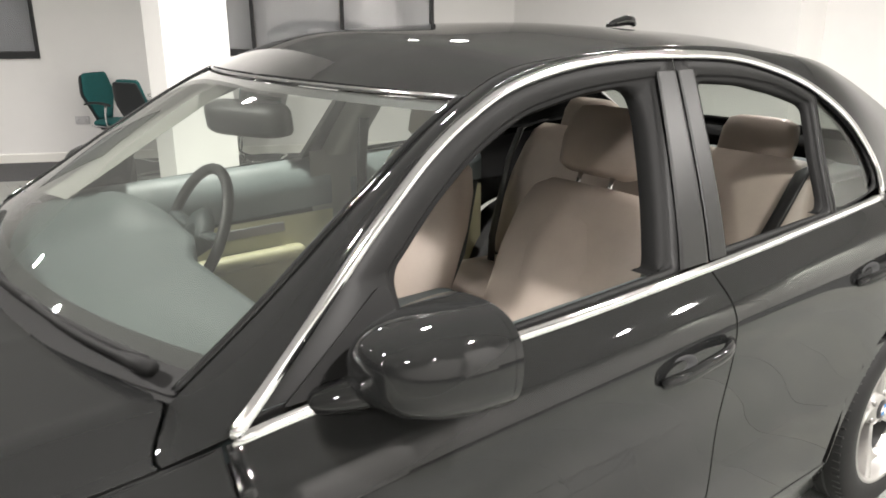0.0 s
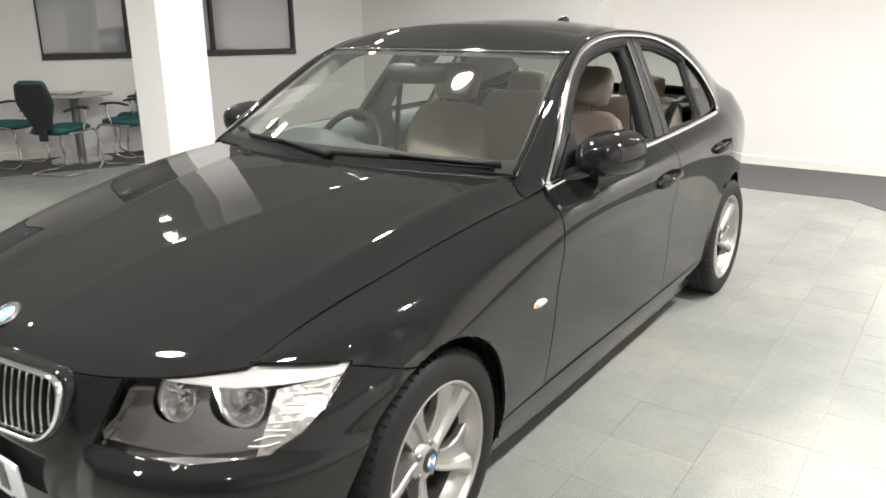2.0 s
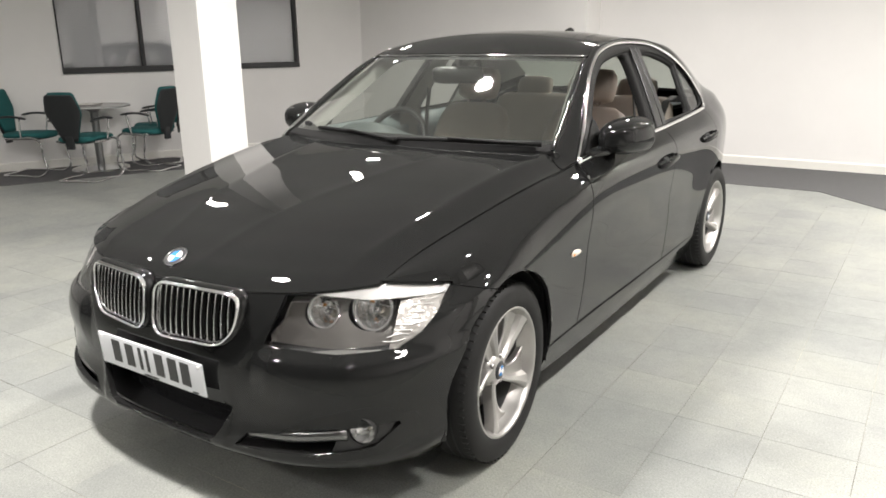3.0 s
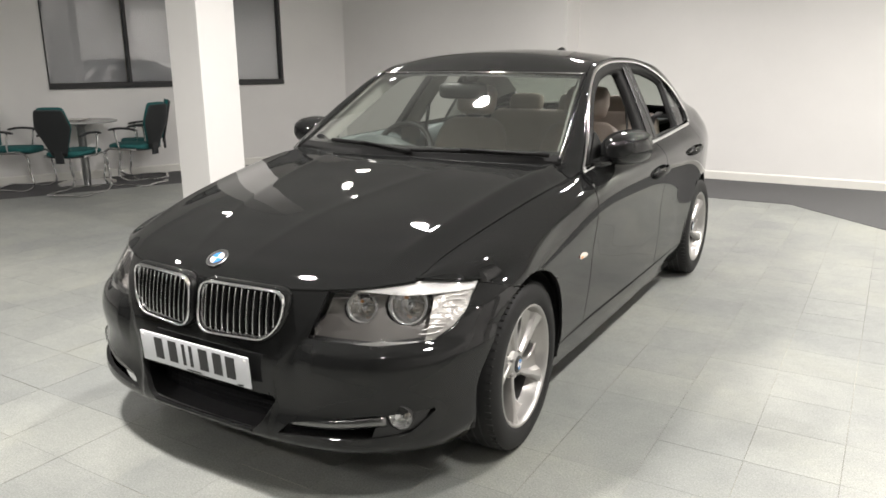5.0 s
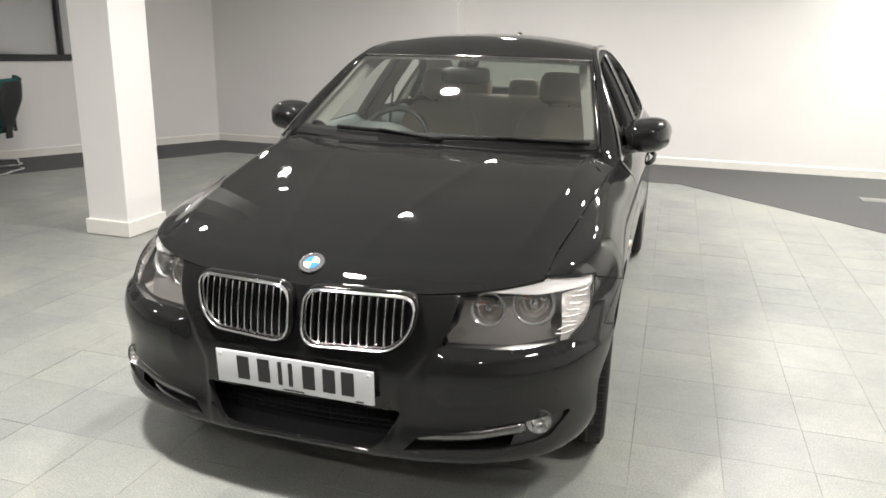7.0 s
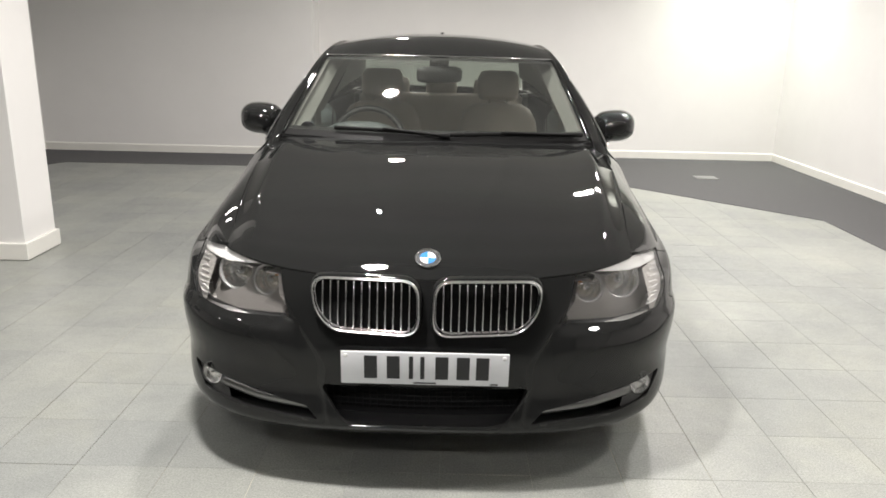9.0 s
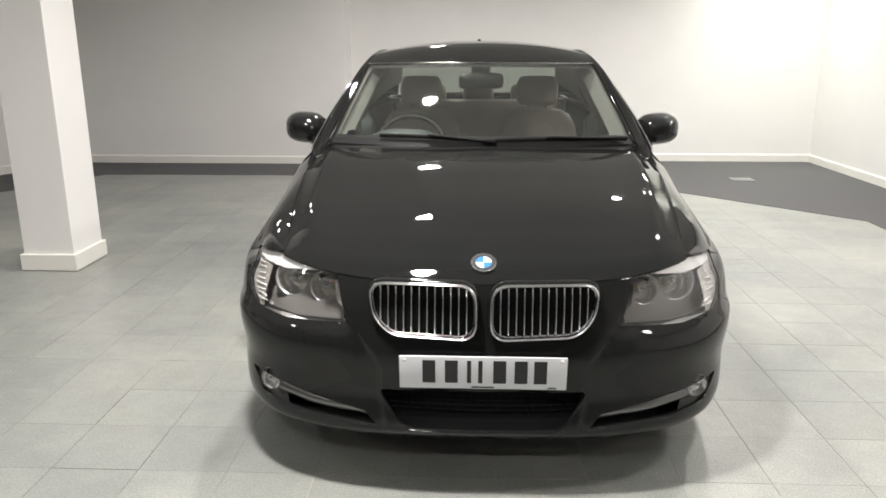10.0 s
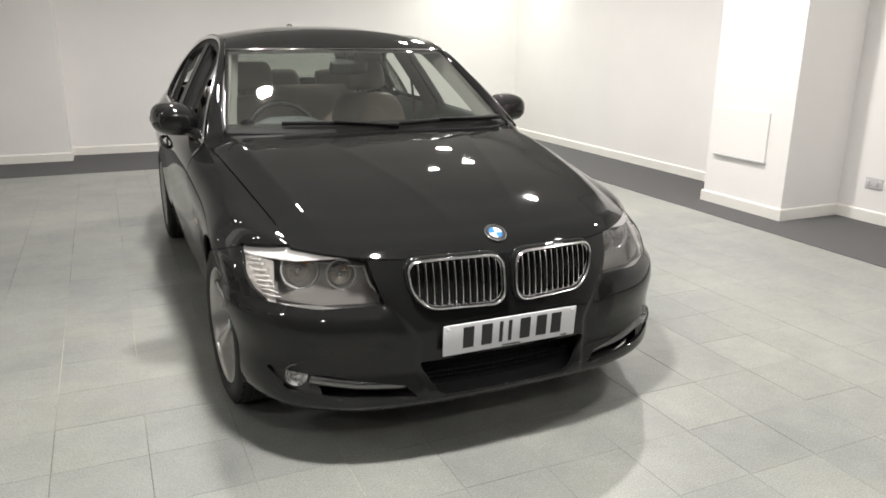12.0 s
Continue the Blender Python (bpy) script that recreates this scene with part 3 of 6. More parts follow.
def sill():
    bm = grid(lambda s, v: flank(s, v), steps(0.28, 2.5, 40), steps(0, 0.995, 10))
    cut(bm, circle_yz(0.010, ARCH_Z, ARCH_R), (1, 0, 0))
    cut(bm, circle_yz(AXLE, ARCH_Z, ARCH_R), (1, 0, 0))
    return flange(bm, 0.03, 0.0015)


pair("side_sill", sill(), PAINT)


# bonnet
def edge6(p):
    """The bonnet's front rim: p from -1 to 1 across."""
    a = abs(p)
    q = line_point(6, -1 + (1 + S_SEAM) * a, True)
    return Vector((math.copysign(q[0], p) if p else 0, q[1], q[2]))


TIP = edge6(1)


def seam_of(y):
    return spl(SEAM_Y, SEAM_X, y), y, spl(SEAM_Y, SEAM_Z, y)


def bonnet_point(p, q):
    a = abs(p)
    f = edge6(p)
    k = min(1, max(0, (a - 0.86) / 0.14))
    k = k * k * (3 - 2 * k)
    r = Vector((0.793 * p, 0.545 + 0.150 * a ** 2.2 - 0.085 * k, 0.994 - 0.016 * a * a - 0.050 * k))
    g_mid = spl((0, 0.035, 0.09, 0.22, 0.56, 0.84, 1), (0, 0.13, 0.25, 0.45, 0.75, 0.93, 1), q)
    ys = TIP.y + (0.610 - TIP.y) * q
    xs, _, zs = seam_of(ys)
    g_side = (zs - TIP.z) / (0.928 - TIP.z)
    w = a ** 3
    x = f.x + (r.x - f.x) * q
    x += math.copysign((xs - (TIP.x + (0.793 - TIP.x) * q)) * a ** 2, p) if p else 0
    z = f.z + (r.z - f.z) * (g_mid * (1 - w) + g_side * w)
    z += 0.022 * (1 - w) * math.sin(math.pi * min(1, q * 1.0)) * (1 - a * a) * 0.6
    fade = min(1, q * 7) * min(1, (1 - q) * 7)
    for crease, height, w in ((spl((0, 0.28, 0.5, 0.845, 1), (0.80, 0.844, 0.859, 0.889, 0.90), q), 0.009, 0.075), (0.14 + 0.36 * q, 0.003, 0.06)):
        z += height * math.exp(-(math.sqrt((a - crease) ** 2 + 0.0001) - 0.01) / w) * fade
    return (x, f.y + (r.y - f.y) * q, z)


bm = grid(bonnet_point, steps(-1, 1, 160), sorted(set(steps(0, 0.12, 12) + steps(0.12, 1, 56))))
bmesh.ops.reverse_faces(bm, faces=bm.faces)
bm.normal_update()
if sum(f.normal.z for f in bm.faces) < 0:
    bmesh.ops.reverse_faces(bm, faces=bm.faces)
part("bonnet", flange(bm, 0.012, 0.002), PAINT, car)

# window line along the flank: arc of the bright strip, and the rim of screen, roof and rear window above it
ARC = [(0.703, 0.952), (0.80, 1.026), (0.996, 1.170), (1.231, 1.305), (1.36, 1.352), (1.602, 1.390), (1.862, 1.394), (2.180, 1.365), (2.385, 1.293), (2.510, 1.186), (2.545, 1.085), (2.535, 1.035)]
ARC_T = [0, 0.07, 0.20, 0.36, 0.43, 0.52, 0.60, 0.70, 0.77, 0.83, 0.87, 0.90]
RIM = [(0.735, 0.650, 0.985), (0.713, 0.78, 1.062), (0.664, 1.0, 1.200), (0.612, 1.25, 1.340), (0.590, 1.36, 1.378), (0.574, 1.602, 1.402), (0.566, 1.862, 1.408), (0.562, 2.20, 1.392), (0.574, 2.50, 1.366), (0.59, 2.71, 1.302), (0.615, 2.92, 1.208), (0.63, 3.09, 1.122), (0.64, 3.19, 1.068)]
RIM_T = [0, 0.07, 0.20, 0.345, 0.40, 0.50, 0.58, 0.68, 0.75, 0.82, 0.88, 0.95, 1.0]


def arc(t):
    if t <= 0.90:
        y, z = spl(ARC_T, [a[0] for a in ARC], t), spl(ARC_T, [a[1] for a in ARC], t)
        return Vector((side_x(y, z) + 0.002, y, z))
    y = 2.535 + (t - 0.90) / 0.10 * 0.605
    x, z = waist(y)
    k = min(1, (t - 0.90) / 0.004)
    return Vector((x, y, z + (1 - k) * 0.02))


def rim(t):
    return Vector([spl(RIM_T, [r[k] for r in RIM], t) for k in range(3)])


def pillar_skin(t, w):
    a, b = arc(max(0, t)), rim(max(0, t))
    n = Vector((b.z - a.z, 0, a.x - b.x))
    n = n.normalized() if n.length > 1e-5 else Vector((1, 0, 0))
    p = a.lerp(b, w) + n * 0.015 * math.sin(math.pi * w) * min(1, 0.35 + max(0, t) * 6)
    if t < 0:
        p = p.lerp(Vector(bonnet_point(1 - 0.07 * w, 1)) + Vector((0, 0.005, 0.001)), -t / 0.05)
    return p


bm = grid(lambda t, w: pillar_skin(t, w), steps(-0.05, 0, 6)[:-1] + steps(0, 1, 120), steps(0, 1, 10))
if sum(f.normal.x for f in bm.faces) < 0:
    bmesh.ops.reverse_faces(bm, faces=bm.faces)
pair("roof_side", flange(bm, 0.012, 0.0), PAINT)


def roof_point(p, t):
    e = rim(t)
    return (e.x * p, e.y - 0.13 * (1 - p * p) * max(0, 1 - (t - 0.345) / 0.12) + 0.06 * (1 - p * p) * max(0, (t - 0.70) / 0.09), e.z + 0.056 * (1 - abs(p) ** 2.2) * min(1, 0.25 + (t - 0.345) / 0.10))


bm = grid(roof_point, steps(-1, 1, 40), steps(0.345, 0.79, 40))
if sum(f.normal.z for f in bm.faces) < 0:
    bmesh.ops.reverse_faces(bm, faces=bm.faces)
part("roof", flange(bm, 0.012, 0.003), PAINT, car)


def screen_point(p, q, lift=0.0):
    e = rim(0.345 * q)
    y = e.y - (0.155 - 0.025 * q) * (1 - abs(p) ** 2.2)
    z = e.z + 0.008 * (1 - p * p) * q + 0.018 * math.sin(math.pi * q) * (1 - p * p) - 0.004
    return (e.x * p * 0.985, y - lift * 0.5, z + lift * 0.85)


def rear_screen_point(p, q):
    e = rim(0.795 + 0.19 * q)
    return (e.x * p * 0.98, e.y + 0.07 * (1 - p * p), e.z + 0.012 * math.sin(math.pi * q) - 0.006)


def upward(bm):
    bm.normal_update()
    if sum(f.normal.z for f in bm.faces) < 0:
        bmesh.ops.reverse_faces(bm, faces=bm.faces)
        bm.normal_update()
    return bm


windscreen = part("windscreen", upward(grid(screen_point, steps(-1, 1, 40), steps(0.066, 0.985, 24))), GLASS, car, "clear laminated windscreen with a green tint")
rear_screen = part("rear_screen", upward(grid(rear_screen_point, steps(-1, 1, 24), steps(0, 1, 12))), GLASS, car)
for g in (windscreen, rear_screen):
    g.visible_shadow = False
# black ceramic band round the screen, just under the glass
band = bmesh.new()
for us, vs in ((steps(-1, 1, 30), steps(0.94, 0.995, 3)), (steps(-1, 1, 30), steps(0.0, 0.112, 5)), (steps(-1, -0.975, 2), steps(0, 1, 24)), (steps(0.975, 1, 2), steps(0, 1, 24))):
    append(band, grid(lambda p, q: screen_point(p, q, -0.004), us, vs))
part("screen_band", upward(band), SEAL, car)
part("screen_top_strip", sweep([screen_point(p, 1.0, 0.003) for p in steps(-0.99, 0.99, 30)], 0.005, 8), CHROME, car)
part("scuttle_strip", upward(grid(lambda p, v: screen_point(p, v, 0.001), steps(-1, 1, 40), steps(0.012, 0.070, 4))), SEAL, car, "black rubber strip at the foot of the screen")
part("cowl", upward(grid(lambda p, q: Vector(bonnet_point(p, 1)).lerp(Vector(screen_point(p, 0.03)), q) - Vector((0, 0, 0.016 * math.sin(math.pi * q) + 0.006)), steps(-1, 1, 30), steps(0, 1, 5))), SEAL, car)


def deck_point(p, q):
    a, b = Vector(rear_screen_point(p, 1)), Vector((0.50 * p, 3.55 - 0.04 * p * p, 0.992))
    r = a.lerp(b, q)
    x6, z6 = waist(min(3.55, r.y))
    return (p * (x6 - 0.004), r.y, (r.z + 0.02 * math.sin(math.pi * q)) * (1 - p ** 6) + (z6 + 0.002) * p ** 6)


part("boot_lid", upward(grid(deck_point, steps(-1, 1, 24), steps(0, 1, 14))), PAINT, car)
tail = grid(lambda p, v: Vector((p * flank(3.55, v)[0], 3.55 + 0.07 * (1 - p ** 4) * (1 + 0.5 * math.sin(v)), flank(3.55, v)[2])), steps(-1, 1, 20), steps(0, 6, 20))
if sum(f.normal.y for f in tail.faces) < 0:
    bmesh.ops.reverse_faces(tail, faces=tail.faces)
part("rear_bumper", tail, PAINT, car)


# bright strips: arc over the windows, waist
def strip(points, out, up):
    """A flat bright moulding: half-width up along the skin, out from it."""
    return sweep(points, up, 8, flat=out / up)


arcpts = [arc(t) + Vector((0.004, 0, 0.002)) for t in steps(0.0, 0.90, 110)] + [Vector((waist(2.53)[0] + 0.004, 2.528, waist(2.53)[1] + 0.006))]
waistpts = [Vector((waist(y)[0] + 0.003, y, waist(y)[1])) for y in steps(0.70, 2.53, 60)]
for nm, pts in (("window_arc_strip", arcpts), ("waist_strip", waistpts)):
    b = sweep(pts, 0.011, 8, flat=0.5, up=(1, 0, 0.4))
    pair(nm, b, CHROME, "bright metal moulding")


# window frames of the doors in the plane of the glass: rings between the door's outline and its opening
def reach(poly, c, a):
    """How far a ray from c at angle a goes until it meets the closed outline."""
    d = (math.cos(a), math.sin(a))
    best = 0.0
    for (y0, z0), (y1, z1) in zip(poly, poly[1:] + poly[:1]):
        ey, ez = y1 - y0, z1 - z0
        den = d[0] * ez - d[1] * ey
        if abs(den) < 1e-9:
            continue
        k = ((y0 - c[0]) * ez - (z0 - c[1]) * ey) / den
        u = ((y0 - c[0]) * d[1] - (z0 - c[1]) * d[0]) / den
        if k > 0 and -1e-6 <= u <= 1 + 1e-6:
            best = max(best, k)
    return best


def skin(y, z, out=0.0):
    return Vector((side_x(y, z) + out, y, z))


def ring(outer, inner, c, levels, n=260):
    """Strips from the outer outline to the inner: levels are (share towards the inner, out of the skin)."""
    angs = steps(0, 2 * math.pi, n)[:-1]
    for poly in (outer, inner):
        angs += [math.atan2(z - c[1], y - c[0]) % (2 * math.pi) for y, z in poly]
    angs = sorted(set(round(a, 4) for a in angs))
    b = bmesh.new()
    rows = []
    for a in angs:
        ro, ri = reach(outer, c, a), reach(inner, c, a)
        row = []
        for k, out in levels:
            r = max(ro, ri) + (ri - max(ro, ri)) * k
            row.append(b.verts.new(skin(c[0] + r * math.cos(a), c[1] + r * math.sin(a), out)))
        rows.append(row)
    for p, q in zip(rows, rows[1:] + rows[:1]):
        for j in range(len(p) - 1):
            b.faces.new((p[j], q[j], q[j + 1], p[j + 1]))
    bmesh.ops.dissolve_degenerate(b, dist=1e-5, edges=b.edges)
    b.normal_update()
    if sum(f.normal.x * f.calc_area() for f in b.faces) < 0:
        bmesh.ops.reverse_faces(b, faces=b.faces)
    return b


ats = steps(0, 0.90, 300)
arc_yz = [(arc(t).y, arc(t).z) for t in ats]


def seam_y(z):
    return 1.738 + (z - 0.984) * 0.327


front_outer = [p for p in arc_yz if p[0] < seam_y(p[1]) - 0.0015]
front_outer += [(seam_y(z) - 0.0015, z) for z in steps(1.385, 0.985, 8)]
front_outer += [(y, waist(y)[1] + 0.004) for y in steps(1.72, 0.72, 20)]
rear_outer = [p for p in arc_yz if seam_y(p[1]) + 0.0015 < p[0] and p[0] < 2.385 and p[1] > 1.2] + [(2.385, 1.276), (2.372, 1.245), (2.306, 1.125), (2.278, 1.004)]
rear_outer += [(y, waist(y)[1] + 0.004) for y in steps(2.25, 1.75, 12)] + [(seam_y(z) + 0.0015, z) for z in steps(0.99, 1.38, 8)]
quarter_outer = [p for p in arc_yz if p[0] > 2.386] + [(2.50, 1.03), (2.40, 1.015), (2.284, 1.004), (2.310, 1.125), (2.376, 1.245)]
front_open = rounded_outline([(0.995, 0.974), (1.628, 0.994), (1.790, 1.350), (1.673, 1.346), (1.554, 1.338), (1.383, 1.312), (1.242, 1.258), (1.124, 1.192), (0.992, 1.098)], [0.012, 0.012, 0.012, 0.2, 0.2, 0.2, 0.2, 0.2, 0.012], 8)
rear_open = rounded_outline([(1.812, 1.002), (2.262, 1.012), (2.292, 1.125), (2.358, 1.262), (2.25, 1.310), (2.10, 1.337), (1.928, 1.346)], [0.012, 0.012, 0.06, 0.012, 0.2, 0.2, 0.012], 8)
quarter_open = rounded_outline([(2.293, 1.008), (2.48, 1.026), (2.534, 1.050), (2.527, 1.140), (2.485, 1.212), (2.408, 1.272), (2.384, 1.262), (2.320, 1.125)], [0.01, 0.02, 0.03, 0.08, 0.1, 0.02, 0.008, 0.08], 8)
SEALED = [(0.0, -0.006), (0.02, -0.003), (0.9, -0.003), (1.0, -0.010)]
f_frame = ring(front_outer, front_open, (1.42, 1.12), SEALED)
r_frame = ring(rear_outer, rear_open, (2.07, 1.16), SEALED)
append(r_frame, ring(quarter_outer, quarter_open, (2.40, 1.11), SEALED))
frames = [pair("window_frame", f_frame, TRIM), pair("window_frame", r_frame, TRIM)]


# dark rubber run inside each opening, deepest at the rear upright
for op, c, tight in ((front_open, (1.42, 1.12), [(1.0, 0.972), (1.592, 0.990), (1.60, 1.0), (1.655, 1.12), (1.718, 1.27), (1.722, 1.318), (1.673, 1.330), (1.554, 1.322), (1.383, 1.294), (1.242, 1.238), (1.124, 1.172), (1.008, 1.09)]),
                     (rear_open, (2.07, 1.16), [(1.826, 1.002), (2.252, 1.011), (2.282, 1.125), (2.338, 1.240), (2.326, 1.256), (2.24, 1.284), (2.10, 1.315), (1.958, 1.326), (1.940, 1.316)])):
    ins = rounded_outline(tight, [0.012] + [0.03] * (len(tight) - 1), 6)
    seal = ring(op, ins, c, [(0.0, -0.010), (0.25, -0.016), (0.5, -0.013), (0.75, -0.022), (1.0, -0.028), (1.0, -0.060 if op is front_open else -0.034)])
    bmesh.ops.delete(seal, geom=[f for f in seal.faces if f.calc_center_median().z < waist(f.calc_center_median().y)[1] + (0.004 if abs(f.calc_center_median().y - c[0]) > 0.14 and f.calc_center_median().y > c[0] else 0.024)], context="FACES")
    pair("window_seal", seal, SEAL)
qg = grid(lambda u, v: skin(2.285 + 0.27 * u, 1.0 + 0.29 * v, -0.009), steps(0, 1, 20), steps(0, 1, 20))
cut(qg, yz((2.29, 1.006), (2.49, 1.026), (2.545, 1.05), (2.536, 1.145), (2.494, 1.216), (2.41, 1.28), (2.38, 1.268), (2.316, 1.125)), (1, 0, 0), inside=True)
pair("quarter_light", qg, QUARTER, "fixed grey quarter light")
# satin pillar covers on both sides of the door gap
for y0, k0, y1, k1 in ((1.640, 0.400, 1.7345, 0.327), (1.7405, 0.327, 1.800, 0.327)):
    pc = grid(lambda u, v: skin((y0 + k0 * 0.372 * v) * (1 - u) + (y1 + k1 * 0.372 * v) * u, 0.990 + 0.372 * v, 0.0015 + 0.0025 * min(1, 12 * min(u, 1 - u))), steps(0, 1, 24), steps(0, 1, 16))
    if sum(f.normal.x for f in pc.faces) < 0:
        bmesh.ops.reverse_faces(pc, faces=pc.faces)
    pair("pillar_cover", flange(pc, 0.006, 0.0), PILLAR)
# rounded mouldings at the sides of the screen
pair("screen_moulding", sweep([Vector(screen_point(0.997, q, 0.003)) for q in steps(0.02, 1.0, 40)], 0.007, 8), PAINT)


# ---- the car's fittings ----
# kidney grilles
def kidney():
    """Outline in the plane of the grille, wide x and height z."""
    return rounded_outline([(0.022, 0.549), (0.292, 0.553), (0.346, 0.606), (0.361, 0.712), (0.025, 0.717)], [0.056, 0.10, 0.075, 0.070, 0.056], 10)


def on_grille(x, z, out=0.0):
    """The grille's plane leans back and bends round with the nose."""
    y = -0.730 + (z - 0.56) * 0.16 + 0.33 * x * x - out
    return Vector((x, y, z))


ko = kidney()
for sx in (1, -1):
    ring = [on_grille(x, z, 0.0) for x, z in ko]
    rim_bm = sweep(ring, 0.0046, 12, closed=True, up=(0, -1, 0), flat=2.4)
    step_bm = sweep([on_grille(0.19 + (x - 0.19) * 0.968, 0.633 + (z - 0.633) * 0.93, -0.010) for x, z in ko], 0.003, 8, closed=True, up=(0, -1, 0), flat=1.6)
    sidew = sweep([on_grille(x, z, -0.024) for x, z in [((x - 0.19) * 1.015 + 0.19, (z - 0.633) * 1.03 + 0.633) for x, z in ko]], 0.009, 8, closed=True, up=(0, -1, 0), flat=2.6)
    back = bmesh.new()
    vs = [back.verts.new(on_grille(x, z, -0.04)) for x, z in ko]
    c = back.verts.new(on_grille(0.19, 0.633, -0.04))
    for k in range(len(vs)):
        back.faces.new((vs[k], vs[(k + 1) % len(vs)], c))
    if sx < 0:
        rim_bm, step_bm, sidew, back = mirrored(rim_bm), mirrored(step_bm), mirrored(sidew), mirrored(back)
    grille = part("kidney_grille", rim_bm, RIMCHROME, car, "chrome kidney-shaped grille surround with upright slats")
    part("surround", sidew, PAINT, grille)
    part("inner_step", step_bm, CHROME, grille)
    part("backing", back, GRILLEBLACK, grille)
    xs = [0.052 + 0.0246 * k for k in range(12)]
    for x in xs:
        lo, hi = None, None
        for k in range(len(ko)):
            (ax, az), (bx, bz) = ko[k - 1], ko[k]
            if (ax - x) * (bx - x) <= 0 and abs(ax - bx) > 1e-6:
                z = az + (bz - az) * (x - ax) / (bx - ax)
                lo, hi = (z if lo is None else min(lo, z)), (z if hi is None else max(hi, z))
        if lo is None or hi - lo < 0.03:
            continue
        pts = [on_grille(x, z, 0.001 - 0.006 * (2 * (z - lo) / (hi - lo) - 1) ** 2) for z in steps(lo + 0.012, hi - 0.008, 6)]
        sl = sweep([p + Vector((0, 0.006, 0)) for p in pts], 0.0024, 6, up=(0, -1, 0), flat=3.6)
        part("slat", mirrored(sl) if sx < 0 else sl, TRIM, grille)
        edge = sweep([p - Vector((0, 0.0028, 0)) for p in pts], 0.0019, 6, up=(0, -1, 0))
        part("slat_edge", mirrored(edge) if sx < 0 else edge, SLAT, grille, "bright front edge of a slat")
        for end, way in ((pts[-1], -0.004), (pts[0], 0.004)):
            knob = lathe([(0, 0.004), (0.0026, 0.003), (0.0036, 0), (0.0026, -0.003), (0, -0.004)], 10, Matrix.Translation(end + Vector((0, -0.003, way))))
            part("slat_end", mirrored(knob) if sx < 0 else knob, RIMCHROME, grille)

# emblem on the bonnet: plain quarters in blue and white


def roundel(radius, m, parent):
    rim_ = part("emblem", lathe([(radius, 0), (radius, 0.003), (radius * 0.96, 0.005), (radius * 0.9, 0.004), (radius * 0.9, 0.002)], 40, m), CHROME, parent, "round emblem with blue and white quarters")
    part("ring", lathe([(radius * 0.9, 0.003), (radius * 0.62, 0.003)], 40, m), PLATEINK, rim_)
    for k in range(4):
        b = bmesh.new()
        c = b.verts.new((0, 0, 0.0036))
        arc_ = [b.verts.new((radius * 0.62 * math.cos(a), radius * 0.62 * math.sin(a), 0.0036)) for a in steps(k * math.pi / 2, (k + 1) * math.pi / 2, 8)]
        for p, q in zip(arc_, arc_[1:]):
            b.faces.new((c, p, q))
        b.transform(m)
        part("quarter", b, BLUE if k % 2 else WHITE, rim_)
    return rim_


ep, e2 = Vector(bonnet_point(0, 0.035)), Vector(bonnet_point(0, 0.08))
t_ = (e2 - ep).normalized()
n_ = Vector((0, -t_.z, t_.y))
emat = Matrix((( 1, 0, 0), (0, t_.y, t_.z), (0, n_.y, n_.z))).transposed().to_4x4()
roundel(0.041, Matrix.Translation(ep.lerp(e2, 0.4) + n_ * 0.002) @ emat, car)

# number plate: characters as plain bars
pl = box((0.52, 0.006, 0.111), (0, 0, 0), 0.002, pose(0, 0, 0))
plate_m = Matrix.Translation((0, -0.744, 0.446)) @ pose(0, 0, 0, 4, 0, 0)
pl.transform(plate_m)
number_plate = part("number_plate", pl, PLATE, car, "white number plate with seven dark bars")
for cx in (-0.168, -0.098, -0.043, -0.008, 0.052, 0.118, 0.178):
    w = 0.013 if cx in (-0.043, -0.008) else 0.040
    b = box((w, 0.002, 0.077), (cx, -0.0042, 0.004))
    b.transform(plate_m)
    part("character_bar", b, PLATEINK, number_plate, smooth=False)
for cx, w in ((0.0, 0.07), (0.215, 0.025)):
    b = box((w, 0.002, 0.004), (cx, -0.0042, -0.049))
    b.transform(plate_m)
    part("small_bar", b, PLATEINK, number_plate, smooth=False)
for cx in (-0.245, 0.245):
    part("screw_cap", lathe([(0, 0.0055), (0.006, 0.005), (0.007, 0.003)], 14, plate_m @ pose(cx, 0, 0.042, 90, 0, 0)), WHITE, number_plate)

# lower intake and slots
bm = grid(lambda x, z: (x, -0.60 + 0.25 * x * x, z), steps(-0.36, 0.36, 24), steps(0.19, 0.40, 4))
intake = part("lower_intake", bm, GRILLEBLACK, car)
for k in range(7):
    z = 0.255 + 0.018 * k
    part("mesh_bar", sweep([(x, -0.625 + 0.25 * x * x, z) for x in steps(-0.34, 0.34, 16)], 0.0022, 5), GRILLEBLACK, intake)
for k in range(28):
    x = -0.33 + k * 0.0244
    part("mesh_bar", sweep([(x, -0.627 + 0.25 * x * x, z) for z in (0.245, 0.375)], 0.0016, 4), GRILLEBLACK, intake)

lip = [nose_at(x, 0.2365) + Vector((0, 0.003, 0)) for x in steps(0.0, 0.246, 12)]
lip = smooth_curve([(-p.x, p.y, p.z) for p in reversed(lip[1:])] + [tuple(p) for p in lip], 40)
part("intake_lip", sweep(lip, 0.006, 10, up=(0, 0, 1)), PAINT, intake)


def slot_back():
    def at(u, v):
        x = 0.29 + 0.50 * u
        z = 0.215 + 0.165 * v
        q = -0.615 + 0.62 * (x - 0.29) ** 2 + 0.06 * (x - 0.29)
        return (x - 0.03, q + 0.065, z)
    return grid(at, steps(0, 1, 16), steps(0, 1, 5))


